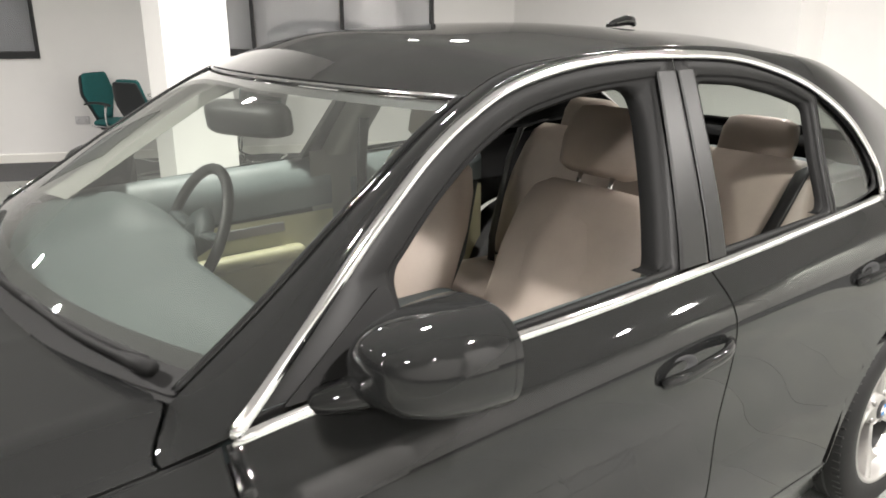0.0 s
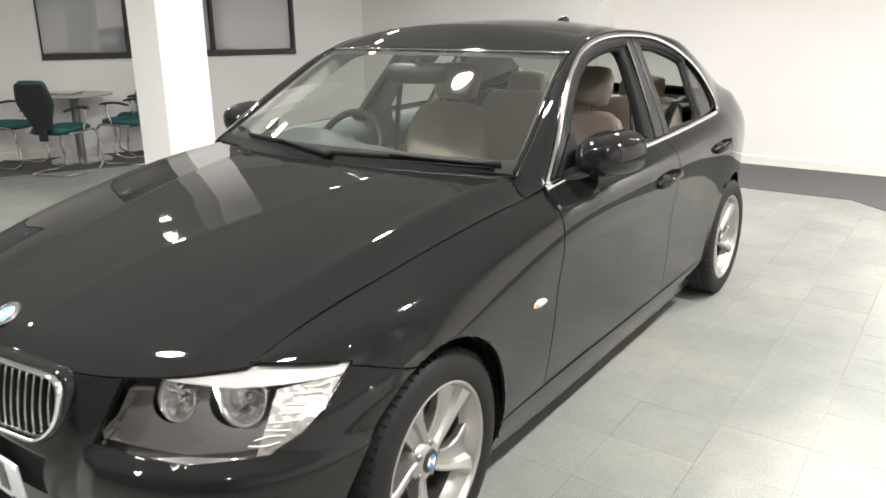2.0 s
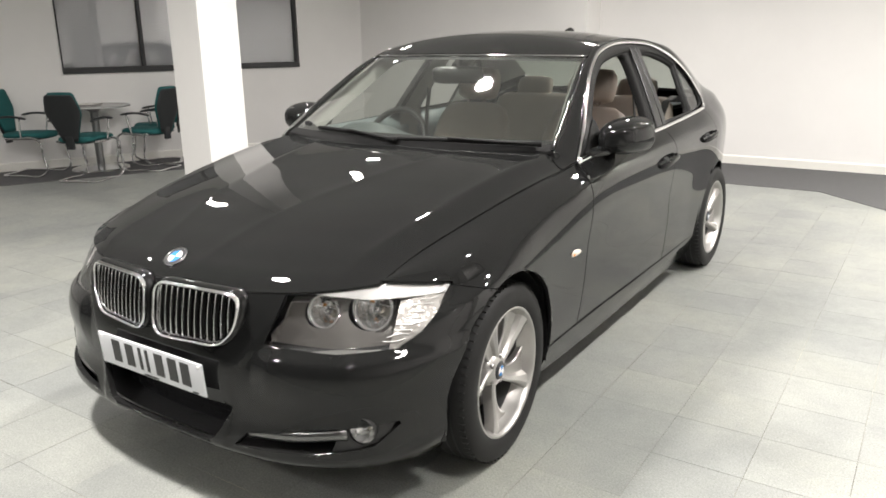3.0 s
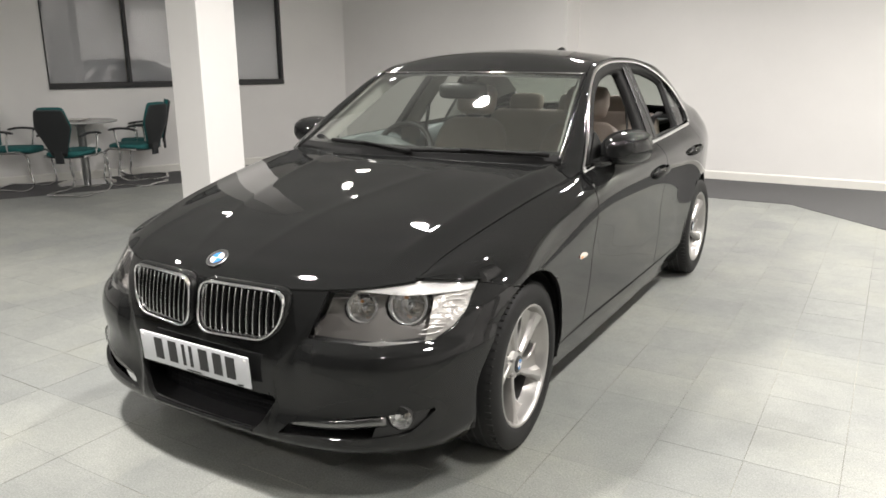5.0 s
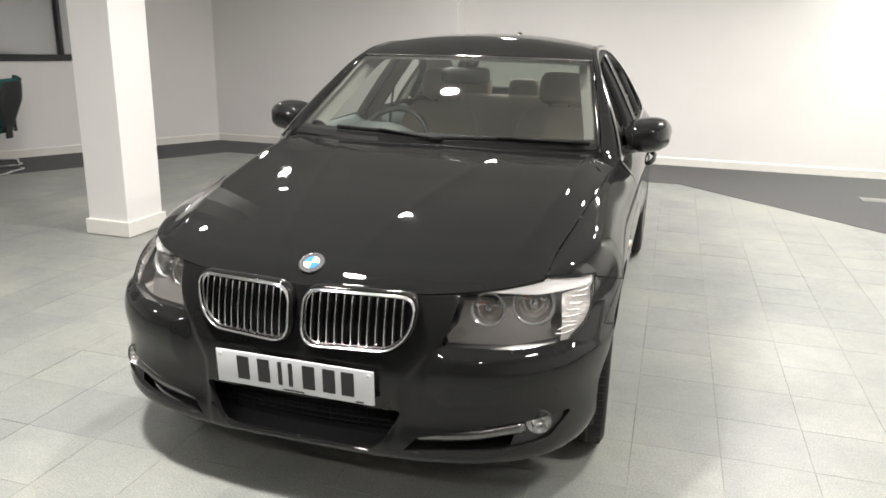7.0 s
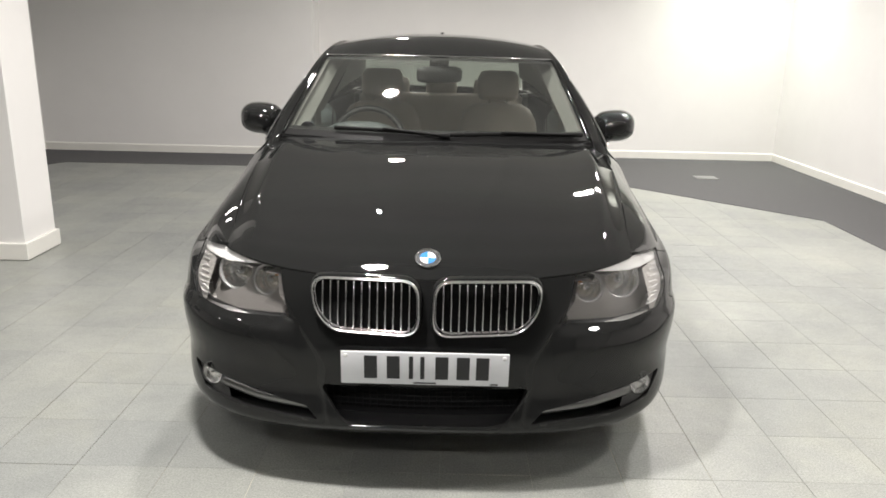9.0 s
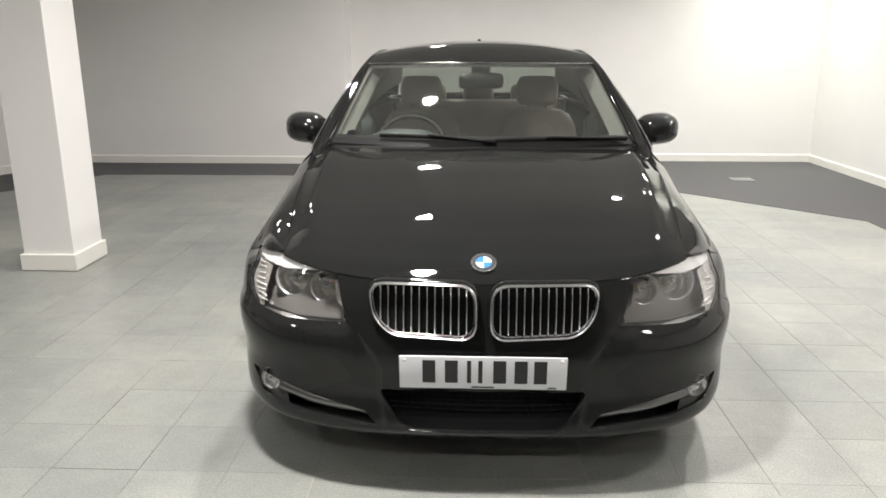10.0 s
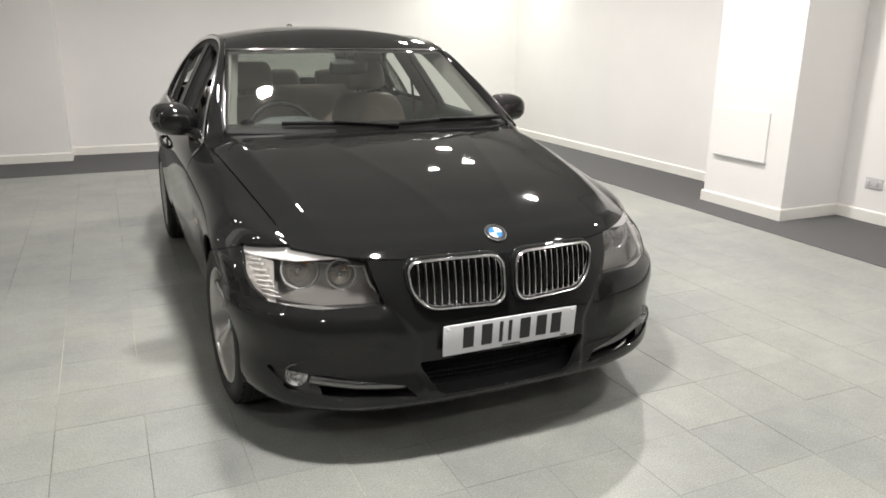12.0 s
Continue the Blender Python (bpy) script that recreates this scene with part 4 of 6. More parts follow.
pair("slot_recess", slot_back(), VOID)
pan = grid(lambda x, q: (x, -0.70 + 0.5 * x ** 3 + (0.02 + 0.35 * q), 0.212), steps(-0.0, 0.74, 20), steps(0, 1, 3))
pair("splash_pan", pan, VOID)
bar = [Vector((x, 0, z)) for x, z in smooth_curve([(0.360, 0.300), (0.53, 0.316), (0.668, 0.326)], 14)]
bar = [nose_at(p.x, p.z) + Vector((0.008, 0.012, -0.006)) for p in bar]
bar = [Vector(p) for p in smooth_curve([tuple(bar[0]), tuple(bar[7]), tuple(bar[13])], 16)]
pair("slot_bar", sweep([p + Vector((0, 0.005, -0.002)) for p in bar], 0.0125, 14, flat=1.5), SLOTBAR, "satin silver bar")
fp = nose_at(0.715, 0.330)
fn = Vector((0.30, -0.95, 0.06)).normalized()
fm = Matrix.Translation(fp - fn * 0.019) @ fn.to_track_quat("Z", "Y").to_matrix().to_4x4()
corner = [nose_at(x, z) - fn * 0.012 for x, z in ((0.640, 0.258), (0.668, 0.352), (0.80, 0.385), (0.775, 0.30))]
for sx in (1, -1):
    def fl(b):
        return mirrored(b) if sx < 0 else b
    bez = grid(lambda u, v: corner[0].lerp(corner[3], u).lerp(corner[1].lerp(corner[2], u), v) + fn * 0.010 * math.sin(math.pi * u), steps(0, 1, 12), steps(0, 1, 8))
    cut(bez, [fm @ Vector((0.038 * math.cos(k * math.pi / 14), 0.038 * math.sin(k * math.pi / 14), 0)) for k in range(28)], tuple(fn))
    fog = part("fog_lamp", fl(lathe([(0.038, 0.018), (0.041, 0.016), (0.041, -0.03), (0.0, -0.03)], 32, fm)), BEZEL, car, "round clear fog lamp in a dark grey bezel")
    part("reflector", fl(lathe([(0.038, 0.012), (0.032, -0.004), (0.018, -0.016), (0.005, -0.02), (0, -0.02)], 32, fm)), BOWL, fog)
    part("bulb", fl(lathe([(0, 0.002), (0.007, -0.002), (0.008, -0.018)], 14, fm)), CHROME, fog)
    part("bulb_glow_cap", fl(lathe([(0.009, -0.012), (0.012, -0.016), (0.004, -0.019)], 14, fm)), BULB, fog)
    part("lens", fl(lathe([(0, 0.023), (0.021, 0.0215), (0.038, 0.0165)], 32, fm)), LENS, fog).visible_shadow = False
    part("bezel", fl(bez), BEZEL, fog)

# headlamps
for sx in (1, -1):
    def hl(b):
        return mirrored(b) if sx < 0 else b

    def lamp_patch(d, extra=None):
        b = grid(lambda s, v: flank(s, v), steps(-0.8, -0.2, 60), steps(3.3, 6, 40))
        cut(b, LAMP, LAMP_D, inside=True)
        if extra:
            cut(b, extra[0], extra[1], inside=True)
        return offset_patch(b, d) if d else b

    bowls = ((Vector((0.532, -0.494, 0.642)), 0.052), (Vector((0.655, -0.412, 0.647)), 0.066))
    face = Vector((0.14, -0.95, 0.28)).normalized()
    turn = face.to_track_quat("Z", "Y").to_matrix()
    tray = lamp_patch(0.070)
    for c, r in bowls:
        cut(tray, [c + turn @ Vector((r * 0.99 * math.cos(k * math.pi / 16), r * 0.99 * math.sin(k * math.pi / 16), 0)) for k in range(32)], tuple(face))
    rimed = [e for e in tray.edges if e.is_boundary and not any(((e.verts[0].co - c).cross(face)).length < r * 1.05 for c, r in bowls)]
    res = bmesh.ops.extrude_edge_only(tray, edges=rimed)
    nv = [g for g in res["geom"] if isinstance(g, bmesh.types.BMVert)]
    bmesh.ops.translate(tray, verts=nv, vec=Vector((0.5, -0.8, 0.05)) * 0.066)
    head = part("headlamp", hl(tray), LAMPGREY, car, "clear headlamp with two round chrome-ringed lamps and a pale brow")
    part("lens", hl(lamp_patch(0.002)), LENS, head).visible_shadow = False
    brow = lamp_patch(0.012, ([(0.40, -0.66, 0.706), (0.52, -0.59, 0.703), (0.60, -0.52, 0.699), (0.70, -0.40, 0.692), (0.76, -0.34, 0.682), (0.85, -0.22, 0.674), (0.85, -0.22, 0.87), (0.40, -0.66, 0.87)], LAMP_D))
    low = [e for e in brow.edges if e.is_boundary and max(v.co.z for v in e.verts) < 0.72]
    res = bmesh.ops.extrude_edge_only(brow, edges=low)
    bmesh.ops.translate(brow, verts=[g for g in res["geom"] if isinstance(g, bmesh.types.BMVert)], vec=Vector((-0.3, 0.9, 0.0)) * 0.012)
    part("brow", hl(brow), BROW, head, "pale silver brow")
    sill = lamp_patch(0.008, ([(0.40, -0.66, 0.50), (0.44, -0.64, 0.576), (0.62, -0.55, 0.573), (0.75, -0.42, 0.588), (0.80, -0.36, 0.615), (0.85, -0.24, 0.615), (0.85, -0.24, 0.50)], LAMP_D))
    part("lamp_sill", hl(sill), LAMPEDGE, head, "satin silver lower edge")
    for c, r in bowls:
        m = Matrix.Translation(c) @ turn.to_4x4()
        part("lamp_ring", hl(lathe([(r * 0.87, 0.000), (r * 0.885, 0.009), (r * 0.935, 0.014), (r * 1.00, 0.014), (r * 1.03, 0.006), (r * 1.02, -0.012)], 44, m)), FROST, head, "pale frosted ring round a lamp")
        part("ring_edge", hl(lathe([(r * 1.00, 0.0145), (r * 1.025, 0.017), (r * 1.055, 0.013), (r * 1.05, -0.010)], 44, m)), CHROME, head, "thin chrome edge round a lamp")
        dish = lathe([(r * 0.88, 0.006), (r * 0.82, -0.010), (r * 0.70, -0.026), (r * 0.48, -0.040), (r * 0.26, -0.047), (0, -0.048)], 28, m)
        bowl = part("lamp_bowl", hl(dish), BOWL, head, "fluted chrome reflector bowl", smooth=False)
        part("bulb_cap", hl(lathe([(0, 0.000), (r * 0.17, -0.003), (r * 0.21, -0.012), (r * 0.17, -0.030)], 20, m)), CHROME, bowl)
        part("bulb", hl(lathe([(r * 0.17, -0.028), (r * 0.24, -0.034), (r * 0.22, -0.043), (0, -0.046)], 16, m)), BULB, bowl)
        part("amber_cap", hl(lathe([(0, 0.002), (r * 0.10, 0.001), (r * 0.12, -0.003)], 12, m @ pose(-0.34 * r, 0.30 * r, -0.018))), AMBER, bowl, "small amber bulb")
        part("rib", hl(sweep([m @ Vector((-r * 0.76, r * 0.20, -0.006)), m @ Vector((0, r * 0.24, -0.016)), m @ Vector((r * 0.76, r * 0.20, -0.006))], 0.003, 6)), CHROME, bowl)
        hood = [m @ Vector((r * 0.66 * math.cos(a), r * 0.66 * math.sin(a), -0.016)) for a in steps(0.25 * math.pi, 0.75 * math.pi, 10)]
        part("shade_blade", hl(sweep(hood, 0.0045, 6, flat=2.0, up=tuple(face))), PROJECTOR, bowl, "dark blade over the bulb")
    cells = lamp_patch(0.016, ([(0.728, -0.445, 0.56), (0.760, -0.415, 0.69), (0.85, -0.24, 0.70), (0.85, -0.24, 0.56)], LAMP_D))
    part("indicator_reflector", hl(cells), FACETS, head, "faceted clear indicator reflector")
    for k in range(8):
        z = 0.586 + 0.0135 * k
        pts = [nose_at(x, z) + Vector((-0.007, 0.010, 0)) for x in (0.748 + 0.005 * k, 0.770 + 0.0045 * k, 0.794 + 0.003 * k)]
        part("indicator_rib", hl(sweep(smooth_curve([tuple(p) for p in pts], 8), 0.0024, 8, flat=0.8)), LAMPSILVER, head)


# wheels
def wheel(x, y, sx, steer=0.0):
    w = new("wheel")
    w.parent = car
    w.matrix_basis = pose(x * sx, y, 0.317) @ pose(0, 0, 0, 0, 0, steer) @ pose(0, 0, 0, 0, 90 * sx, 0)
    tagged(w, "five-spoke silver alloy wheel with a black tyre")
    R, r = 0.317, 0.227
    prof = [(r - 0.004, 0.098), (r + 0.004, 0.106), (0.252, 0.113), (0.285, 0.112), (0.303, 0.104), (0.312, 0.092), (R, 0.07), (R, 0.0), (R, -0.07), (0.312, -0.092), (0.29, -0.112), (r, -0.10)]
    tyre = part("tyre", lathe(prof, 64), RUBBER, w, "black road tyre with grooved tread")
    for z in (-0.052, -0.018, 0.018, 0.052):
        part("groove", lathe([(R + 0.0006, z - 0.004), (R + 0.0006, z + 0.004)], 64), PLASTIC, tyre)
    blocks = bmesh.new()
    for k in range(72):
        a = 2 * math.pi * k / 72
        for z in (0.082, -0.082):
            b = box((0.0045, 0.004, 0.034), (0.3127, 0, z))
            b.transform(Matrix.Rotation(a, 4, "Z"))
            append(blocks, b)
    tagged(part("tread_pattern", blocks, PLASTIC, tyre, smooth=False), kind="stuff")
    rim_ = part("rim", lathe([(r + 0.003, 0.104), (r - 0.002, 0.108), (r - 0.008, 0.102), (r - 0.012, 0.085), (r - 0.018, 0.06), (r - 0.026, 0.04)], 64), ALLOY, w, "silver alloy rim")
    part("barrel", lathe([(r - 0.026, 0.04), (r - 0.036, -0.09), (r, -0.10)], 64), BARREL, rim_)
    for k in range(5):
        b = bmesh.new()
        rows = []
        for t in steps(0, 1, 14):
            rad = 0.034 + (r - 0.010 - 0.034) * t
            flare = max(0, (t - 0.45) / 0.55) ** 2.2
            lead, trail = 0.022 + 0.016 * t + 0.040 * flare, 0.024 + 0.020 * t + 0.042 * flare
            turn_ = 0.20 * t + 0.10 * t * t
            top = 0.064 + 0.032 * t ** 1.2
            row = []
            for c, hh in ((-1.0, -0.045), (-1.0, -0.008), (-0.93, -0.001), (-0.72, 0.0), (-0.35, -0.004 - 0.006 * t), (-0.15, -0.012 - 0.018 * t), (0.3, -0.014 - 0.024 * t), (0.80, -0.013 - 0.022 * t), (0.95, -0.013 - 0.021 * t), (1.0, -0.020 - 0.020 * t), (1.0, -0.055)):
                off = c * (lead if c < 0 else trail)
                ang = turn_ + math.asin(max(-0.99, min(0.99, off / rad)))
                row.append(b.verts.new((rad * math.cos(ang), rad * math.sin(ang), top + hh)))
            rows.append(row)
        for p, q in zip(rows, rows[1:]):
            for j in range(len(p) - 1):
                b.faces.new((p[j], q[j], q[j + 1], p[j + 1]))
            for j in (1, 3, 4, 5, 9):
                b.edges.get((p[j], q[j])).smooth = False
        b.normal_update()
        if sum(f.normal.z * f.calc_area() for f in b.faces) < 0:
            bmesh.ops.reverse_faces(b, faces=b.faces)
        b.transform(Matrix.Rotation(2 * math.pi * k / 5 + 0.96, 4, "Z"))
        part("spoke", b, ALLOY, rim_, smooth=True)
    part("hub", lathe([(0.0, 0.070), (0.036, 0.070), (0.056, 0.060), (0.064, 0.036), (0.064, -0.02)], 40), ALLOY, rim_)
    cap = part("hub_cap", lathe([(0, 0.076), (0.030, 0.075), (0.034, 0.069)], 30), PLATEINK, rim_, "round centre cap with blue and white quarters")
    for k in range(4):
        q = bmesh.new()
        c = q.verts.new((0, 0, 0.0772))
        a_ = [q.verts.new((0.02 * math.cos(a), 0.02 * math.sin(a), 0.0772)) for a in steps(k * math.pi / 2 + 0.4, (k + 1) * math.pi / 2 + 0.4, 6)]
        for p1, p2 in zip(a_, a_[1:]):
            q.faces.new((c, p1, p2))
        o = part("hub_cap", q, BLUE if k % 2 else WHITE, rim_)
        o.name = "cap_quarter"
    for k in range(5):
        a = 2 * math.pi * (k + 0.5) / 5 + 0.96
        part("wheel_bolt", lathe([(0, 0.068), (0.008, 0.068), (0.010, 0.060), (0.010, 0.03)], 8, Matrix.Translation((0.048 * math.cos(a), 0.048 * math.sin(a), 0))), STEEL, rim_)
    part("brake_disc", lathe([(0.06, 0.0), (0.15, 0.0), (0.15, -0.02), (0.06, -0.02)], 40, closed=True), STEEL, w)
    part("brake_caliper", box((0.07, 0.16, 0.06), (-0.13, 0.05, -0.01), 0.012), PLASTIC, w)
    return w


for y in (0, AXLE):
    for sx in (1, -1):
        wheel(0.768 if y == 0 else 0.776, y + (0.026 if y == 0 else 0.02), sx, 3.0 if y == 0 else 0.0)


# door mirrors
def mirror_shell(u, v):
    """u round the housing, v from its glass edge to the nose of the cap."""
    a = 2 * math.pi * u
    ca, sa = math.cos(a), math.sin(a)
    k = 2.7
    r = (abs(ca) ** k + abs(sa) ** k) ** (-1 / k)
    s = math.cos(math.pi / 2 * v) ** 0.62
    return (0.905 + 0.106 * ca * r * s - 0.012 * v, 1.035 - 0.185 * math.sin(math.pi / 2 * v), 1.018 + (0.082 if sa > 0 else 0.076) * sa * r * s + 0.008 * ca + 0.004 * v)


for sx in (1, -1):
    def ml(b):
        return mirrored(b) if sx < 0 else b
    shell = grid(mirror_shell, steps(0, 1, 44), steps(0, 1, 14))
    bmesh.ops.recalc_face_normals(shell, faces=shell.faces)
    mir = part("door_mirror", ml(shell), PAINT, car, "black door mirror on a short arm")
    face = bmesh.new()
    face.faces.new([face.verts.new(Vector(mirror_shell(k / 44, 0)) + Vector((0, -0.012, 0))) for k in range(44)])
    part("mirror_glass", ml(face), MIRROR, mir)
    armp = smooth_curve([(0.795, 0.815, 0.958), (0.822, 0.855, 0.964), (0.848, 0.91, 0.972), (0.875, 0.97, 0.985)], 10)
    part("mirror_arm", ml(sweep(armp, [0.020, 0.027, 0.030, 0.031, 0.031, 0.031, 0.032, 0.034, 0.037, 0.040], 14, flat=0.8)), PAINT, mir)
    tri = bmesh.new()
    pts = rounded_outline([(0.775, 0.968), (0.985, 0.973), (0.982, 1.085), (0.965, 1.088)], [0.008, 0.01, 0.012, 0.012], 4)
    tri.faces.new([tri.verts.new(skin(y, z, 0.004)) for y, z in pts])
    part("mirror_base", ml(flange(tri, 0.008, 0.0)), TRIM, mir, smooth=False)

# door handles
for (y, z), doors in (((1.600, 0.836), front_doors), ((2.355, 0.872), rear_doors)):
    for k, sx in enumerate((1, -1)):
        def dl(b):
            return mirrored(b) if sx < 0 else b
        def skin_x(yy, zz):
            return min((flank(yy, v) for v in steps(3, 6, 90)), key=lambda p: abs(p[2] - zz))[0]
        x = skin_x(y, z)
        cup = lathe([(0, -0.006), (0.6, 0.0005), (0.9, 0.0025), (1.0, 0.0016)], 28, Matrix.Translation((x, y - 0.045, z - 0.002)) @ pose(0, 0, 0, 6, 90, 0) @ Matrix.Diagonal((0.024, 0.040, 1, 1)))
        hb = smooth_curve([(skin_x(y - 0.11, z - 0.016) + 0.004, y - 0.11, z - 0.020), (skin_x(y - 0.08, z) + 0.020, y - 0.08, z - 0.012), (x + 0.031, y, z + 0.002), (skin_x(y + 0.07, z) + 0.026, y + 0.07, z + 0.010), (skin_x(y + 0.105, z + 0.012) + 0.006, y + 0.105, z + 0.014)], 16)
        h = part("door_handle", dl(sweep(hb, [0.009, 0.013] + [0.0145] * 12 + [0.013, 0.010], 12, flat=0.75, up=(1, 0, 0))), PAINT, doors[k], "black bow handle")
        part("handle_cup", dl(cup), VOID, doors[k])

# side indicators
for sx in (1, -1):
    x = min((flank(0.527, v) for v in steps(2, 5, 90)), key=lambda p: abs(p[2] - 0.622))[0]
    b = lathe([(0, 0.010), (0.6, 0.008), (0.9, 0.004), (1.0, 0.0)], 28, Matrix.Translation((x, 0.527, 0.622)) @ pose(0, 0, 0, 12, 90, 0) @ Matrix.Diagonal((0.014, 0.046, 0.7, 1)))
    ind = part("side_indicator", mirrored(b) if sx < 0 else b, material("indicator_lens", (0.75, 0.68, 0.6), 0.12, coat=1.0), car, "clear oval side indicator")
    b = lathe([(0, 0.0115), (1, 0.009)], 16, Matrix.Translation((x + 0.0005, 0.515, 0.620)) @ pose(0, 0, 0, 0, 90, 0) @ Matrix.Diagonal((0.005, 0.012, 0.7, 1)))
    part("indicator_bulb", mirrored(b) if sx < 0 else b, AMBER, ind)

# roof aerial fin and wipers
fin = sweep([(0, y, roof_point(0, 0.70)[2] + z) for y, z in ((2.32, 0.008), (2.36, 0.016), (2.41, 0.024), (2.44, 0.022), (2.455, 0.01))], [0.005, 0.013, 0.017, 0.015, 0.009], 10, flat=1.0)
part("aerial_fin", fin, PAINT, car)


def on_screen(p, q, lift=0.012):
    return Vector(screen_point(p, q, lift))


for p0, q0, p1, q1 in ((-0.66, 0.085, 0.05, 0.045), (0.02, 0.05, 0.90, 0.055)):
    blade = [on_screen(p0 + (p1 - p0) * t, q0 + (q1 - q0) * t + 0.012 * math.sin(math.pi * t)) for t in steps(0, 1, 16)]
    wip = part("wiper", sweep(blade, 0.006, 8, flat=1.6), SEAL, car, "black windscreen wiper")
    armpts = [on_screen(p0 + (p1 - p0) * t, q0 + (q1 - q0) * t + 0.01 - 0.05 * max(0, t - 0.5) , 0.022) for t in steps(0.45, 1.05, 10)]
    part("wiper_arm", sweep(armpts, [0.006] * 9 + [0.011, 0.012], 8), SEAL, wip)
part("tax_disc_holder", lathe([(0, 0), (0.035, 0), (0.035, 0.003)], 24, Matrix.Translation(on_screen(-0.86, 0.13, -0.02)) @ pose(0, 0, 0, -50, 0, 0)), PLATEINK, car)

# ---- cabin ----
part("headlining", grid(lambda p, t: Vector(roof_point(p, t)) - Vector((0, 0, 0.03)), steps(-0.98, 0.98, 20), steps(0.36, 0.78, 20)), LINER, car)
trim_in = grid(lambda t, w: pillar_skin(t, w) - Vector((0.035, 0, 0.012)), steps(0.02, 0.9, 70), steps(0, 1, 4))
append(trim_in, grid(lambda t, w: rim(t) + Vector((-0.012 - 0.07 * w, 0.012 + 0.075 * w, -0.016 - 0.02 * w * w)), steps(0.03, 0.36, 30), steps(0, 1, 6)))
pair("pillar_trim", trim_in, PALETRIM)
# lining of the pillar between the doors
lining = grid(lambda u, v: Vector((side_x(1.74, 1.0 + 0.34 * v) - 0.055 - 0.05 * math.sin(math.pi * u), seam_y(1.0 + 0.34 * v) - 0.075 + 0.165 * u, 1.0 + 0.34 * v)), steps(0, 1, 10), steps(0, 1, 10))
append(lining, grid(lambda u, v: (0.742, 1.62 + 0.22 * u, 0.30 + 0.72 * v), steps(0, 1, 2), steps(0, 1, 4)))
pair("pillar_lining", lining, PALETRIM)


def loft(sections, n=20, k=2.8):
    """A cushion: rounded-square sections (centre, half-width, half-depth, width axis, depth axis)."""
    b = bmesh.new()
    rings = []
    for c, w, d, ax, ay in sections:
        c, ax, ay = Vector(c), Vector(ax), Vector(ay)
        ring = []
        for j in range(n):
            a = 2 * math.pi * j / n
            r = (abs(math.cos(a)) ** k + abs(math.sin(a)) ** k) ** (-1 / k)
            ring.append(b.verts.new(c + ax * w * math.cos(a) * r + ay * d * math.sin(a) * r))
        rings.append(ring)
    for p, q in zip(rings, rings[1:]):
        for j in range(n):
            b.faces.new((p[j], p[(j + 1) % n], q[(j + 1) % n], q[j]))
    b.faces.new(rings[0]), b.faces.new(rings[-1])
    bmesh.ops.recalc_face_normals(b, faces=b.faces)
    return b


def seat(x):
    X, tilt = Vector((1, 0, 0)), Vector((0, 0.93, -0.36))
    up = Vector((0, 0.36, 0.93))
    base = Vector((x, 1.68, 0.487))
    back = [(base + up * h, w, d, X, tilt) for h, w, d in ((0, 0.20, 0.06), (0.04, 0.235, 0.085), (0.2, 0.255, 0.09), (0.38, 0.255, 0.08), (0.5, 0.235, 0.07), (0.57, 0.20, 0.06), (0.60, 0.15, 0.035))]
    s = part("seat", loft(back, 28), LEATHER, car, "beige leather front seat with headrest")
    part("centre_panel", loft([(base + up * h - tilt * 0.020, w, d, X, tilt) for h, w, d in ((0.03, 0.09, 0.04), (0.07, 0.135, 0.060), (0.2, 0.15, 0.074), (0.40, 0.15, 0.068), (0.50, 0.125, 0.052), (0.54, 0.08, 0.03))], 24), LEATHER, s)
    part("back_shell", loft([(base + up * h + tilt * 0.055, w, 0.045, X, tilt) for h, w in ((0.0, 0.19), (0.3, 0.235), (0.54, 0.19))], 24), DASH, s)
    cush = [((x, y, z), w, d, X, Vector((0, 0, 1))) for y, z, w, d in ((1.14, 0.50, 0.20, 0.04), (1.17, 0.51, 0.245, 0.075), (1.4, 0.49, 0.255, 0.085), (1.62, 0.47, 0.25, 0.08), (1.72, 0.47, 0.2, 0.05))]
    part("cushion", loft(cush, 24), LEATHER, s)
    hb = base + up * 0.615 + Vector((0, -0.012, 0))
    hr = part("headrest", loft([(hb + up * h, w, d, X, tilt) for h, w, d in ((0.02, 0.098, 0.03), (0.035, 0.122, 0.052), (0.10, 0.132, 0.058), (0.165, 0.126, 0.052), (0.195, 0.108, 0.034), (0.203, 0.08, 0.015))], 28, 3.4), LEATHER, s, "beige leather headrest on two chrome posts")
    for dx in (-0.055, 0.055):
        part("post", sweep([hb + Vector((dx, 0, 0)) - up * 0.05, hb + Vector((dx, 0, 0)) + up * 0.03], 0.0065, 10), CHROME, hr)
        part("collar", lathe([(0, 0.012), (0.013, 0.012), (0.015, 0.0)], 14, Matrix.Translation(hb + Vector((dx, 0, 0)) - up * 0.022) @ up.to_track_quat("Z", "Y").to_matrix().to_4x4()), CHROME, hr)
    return s


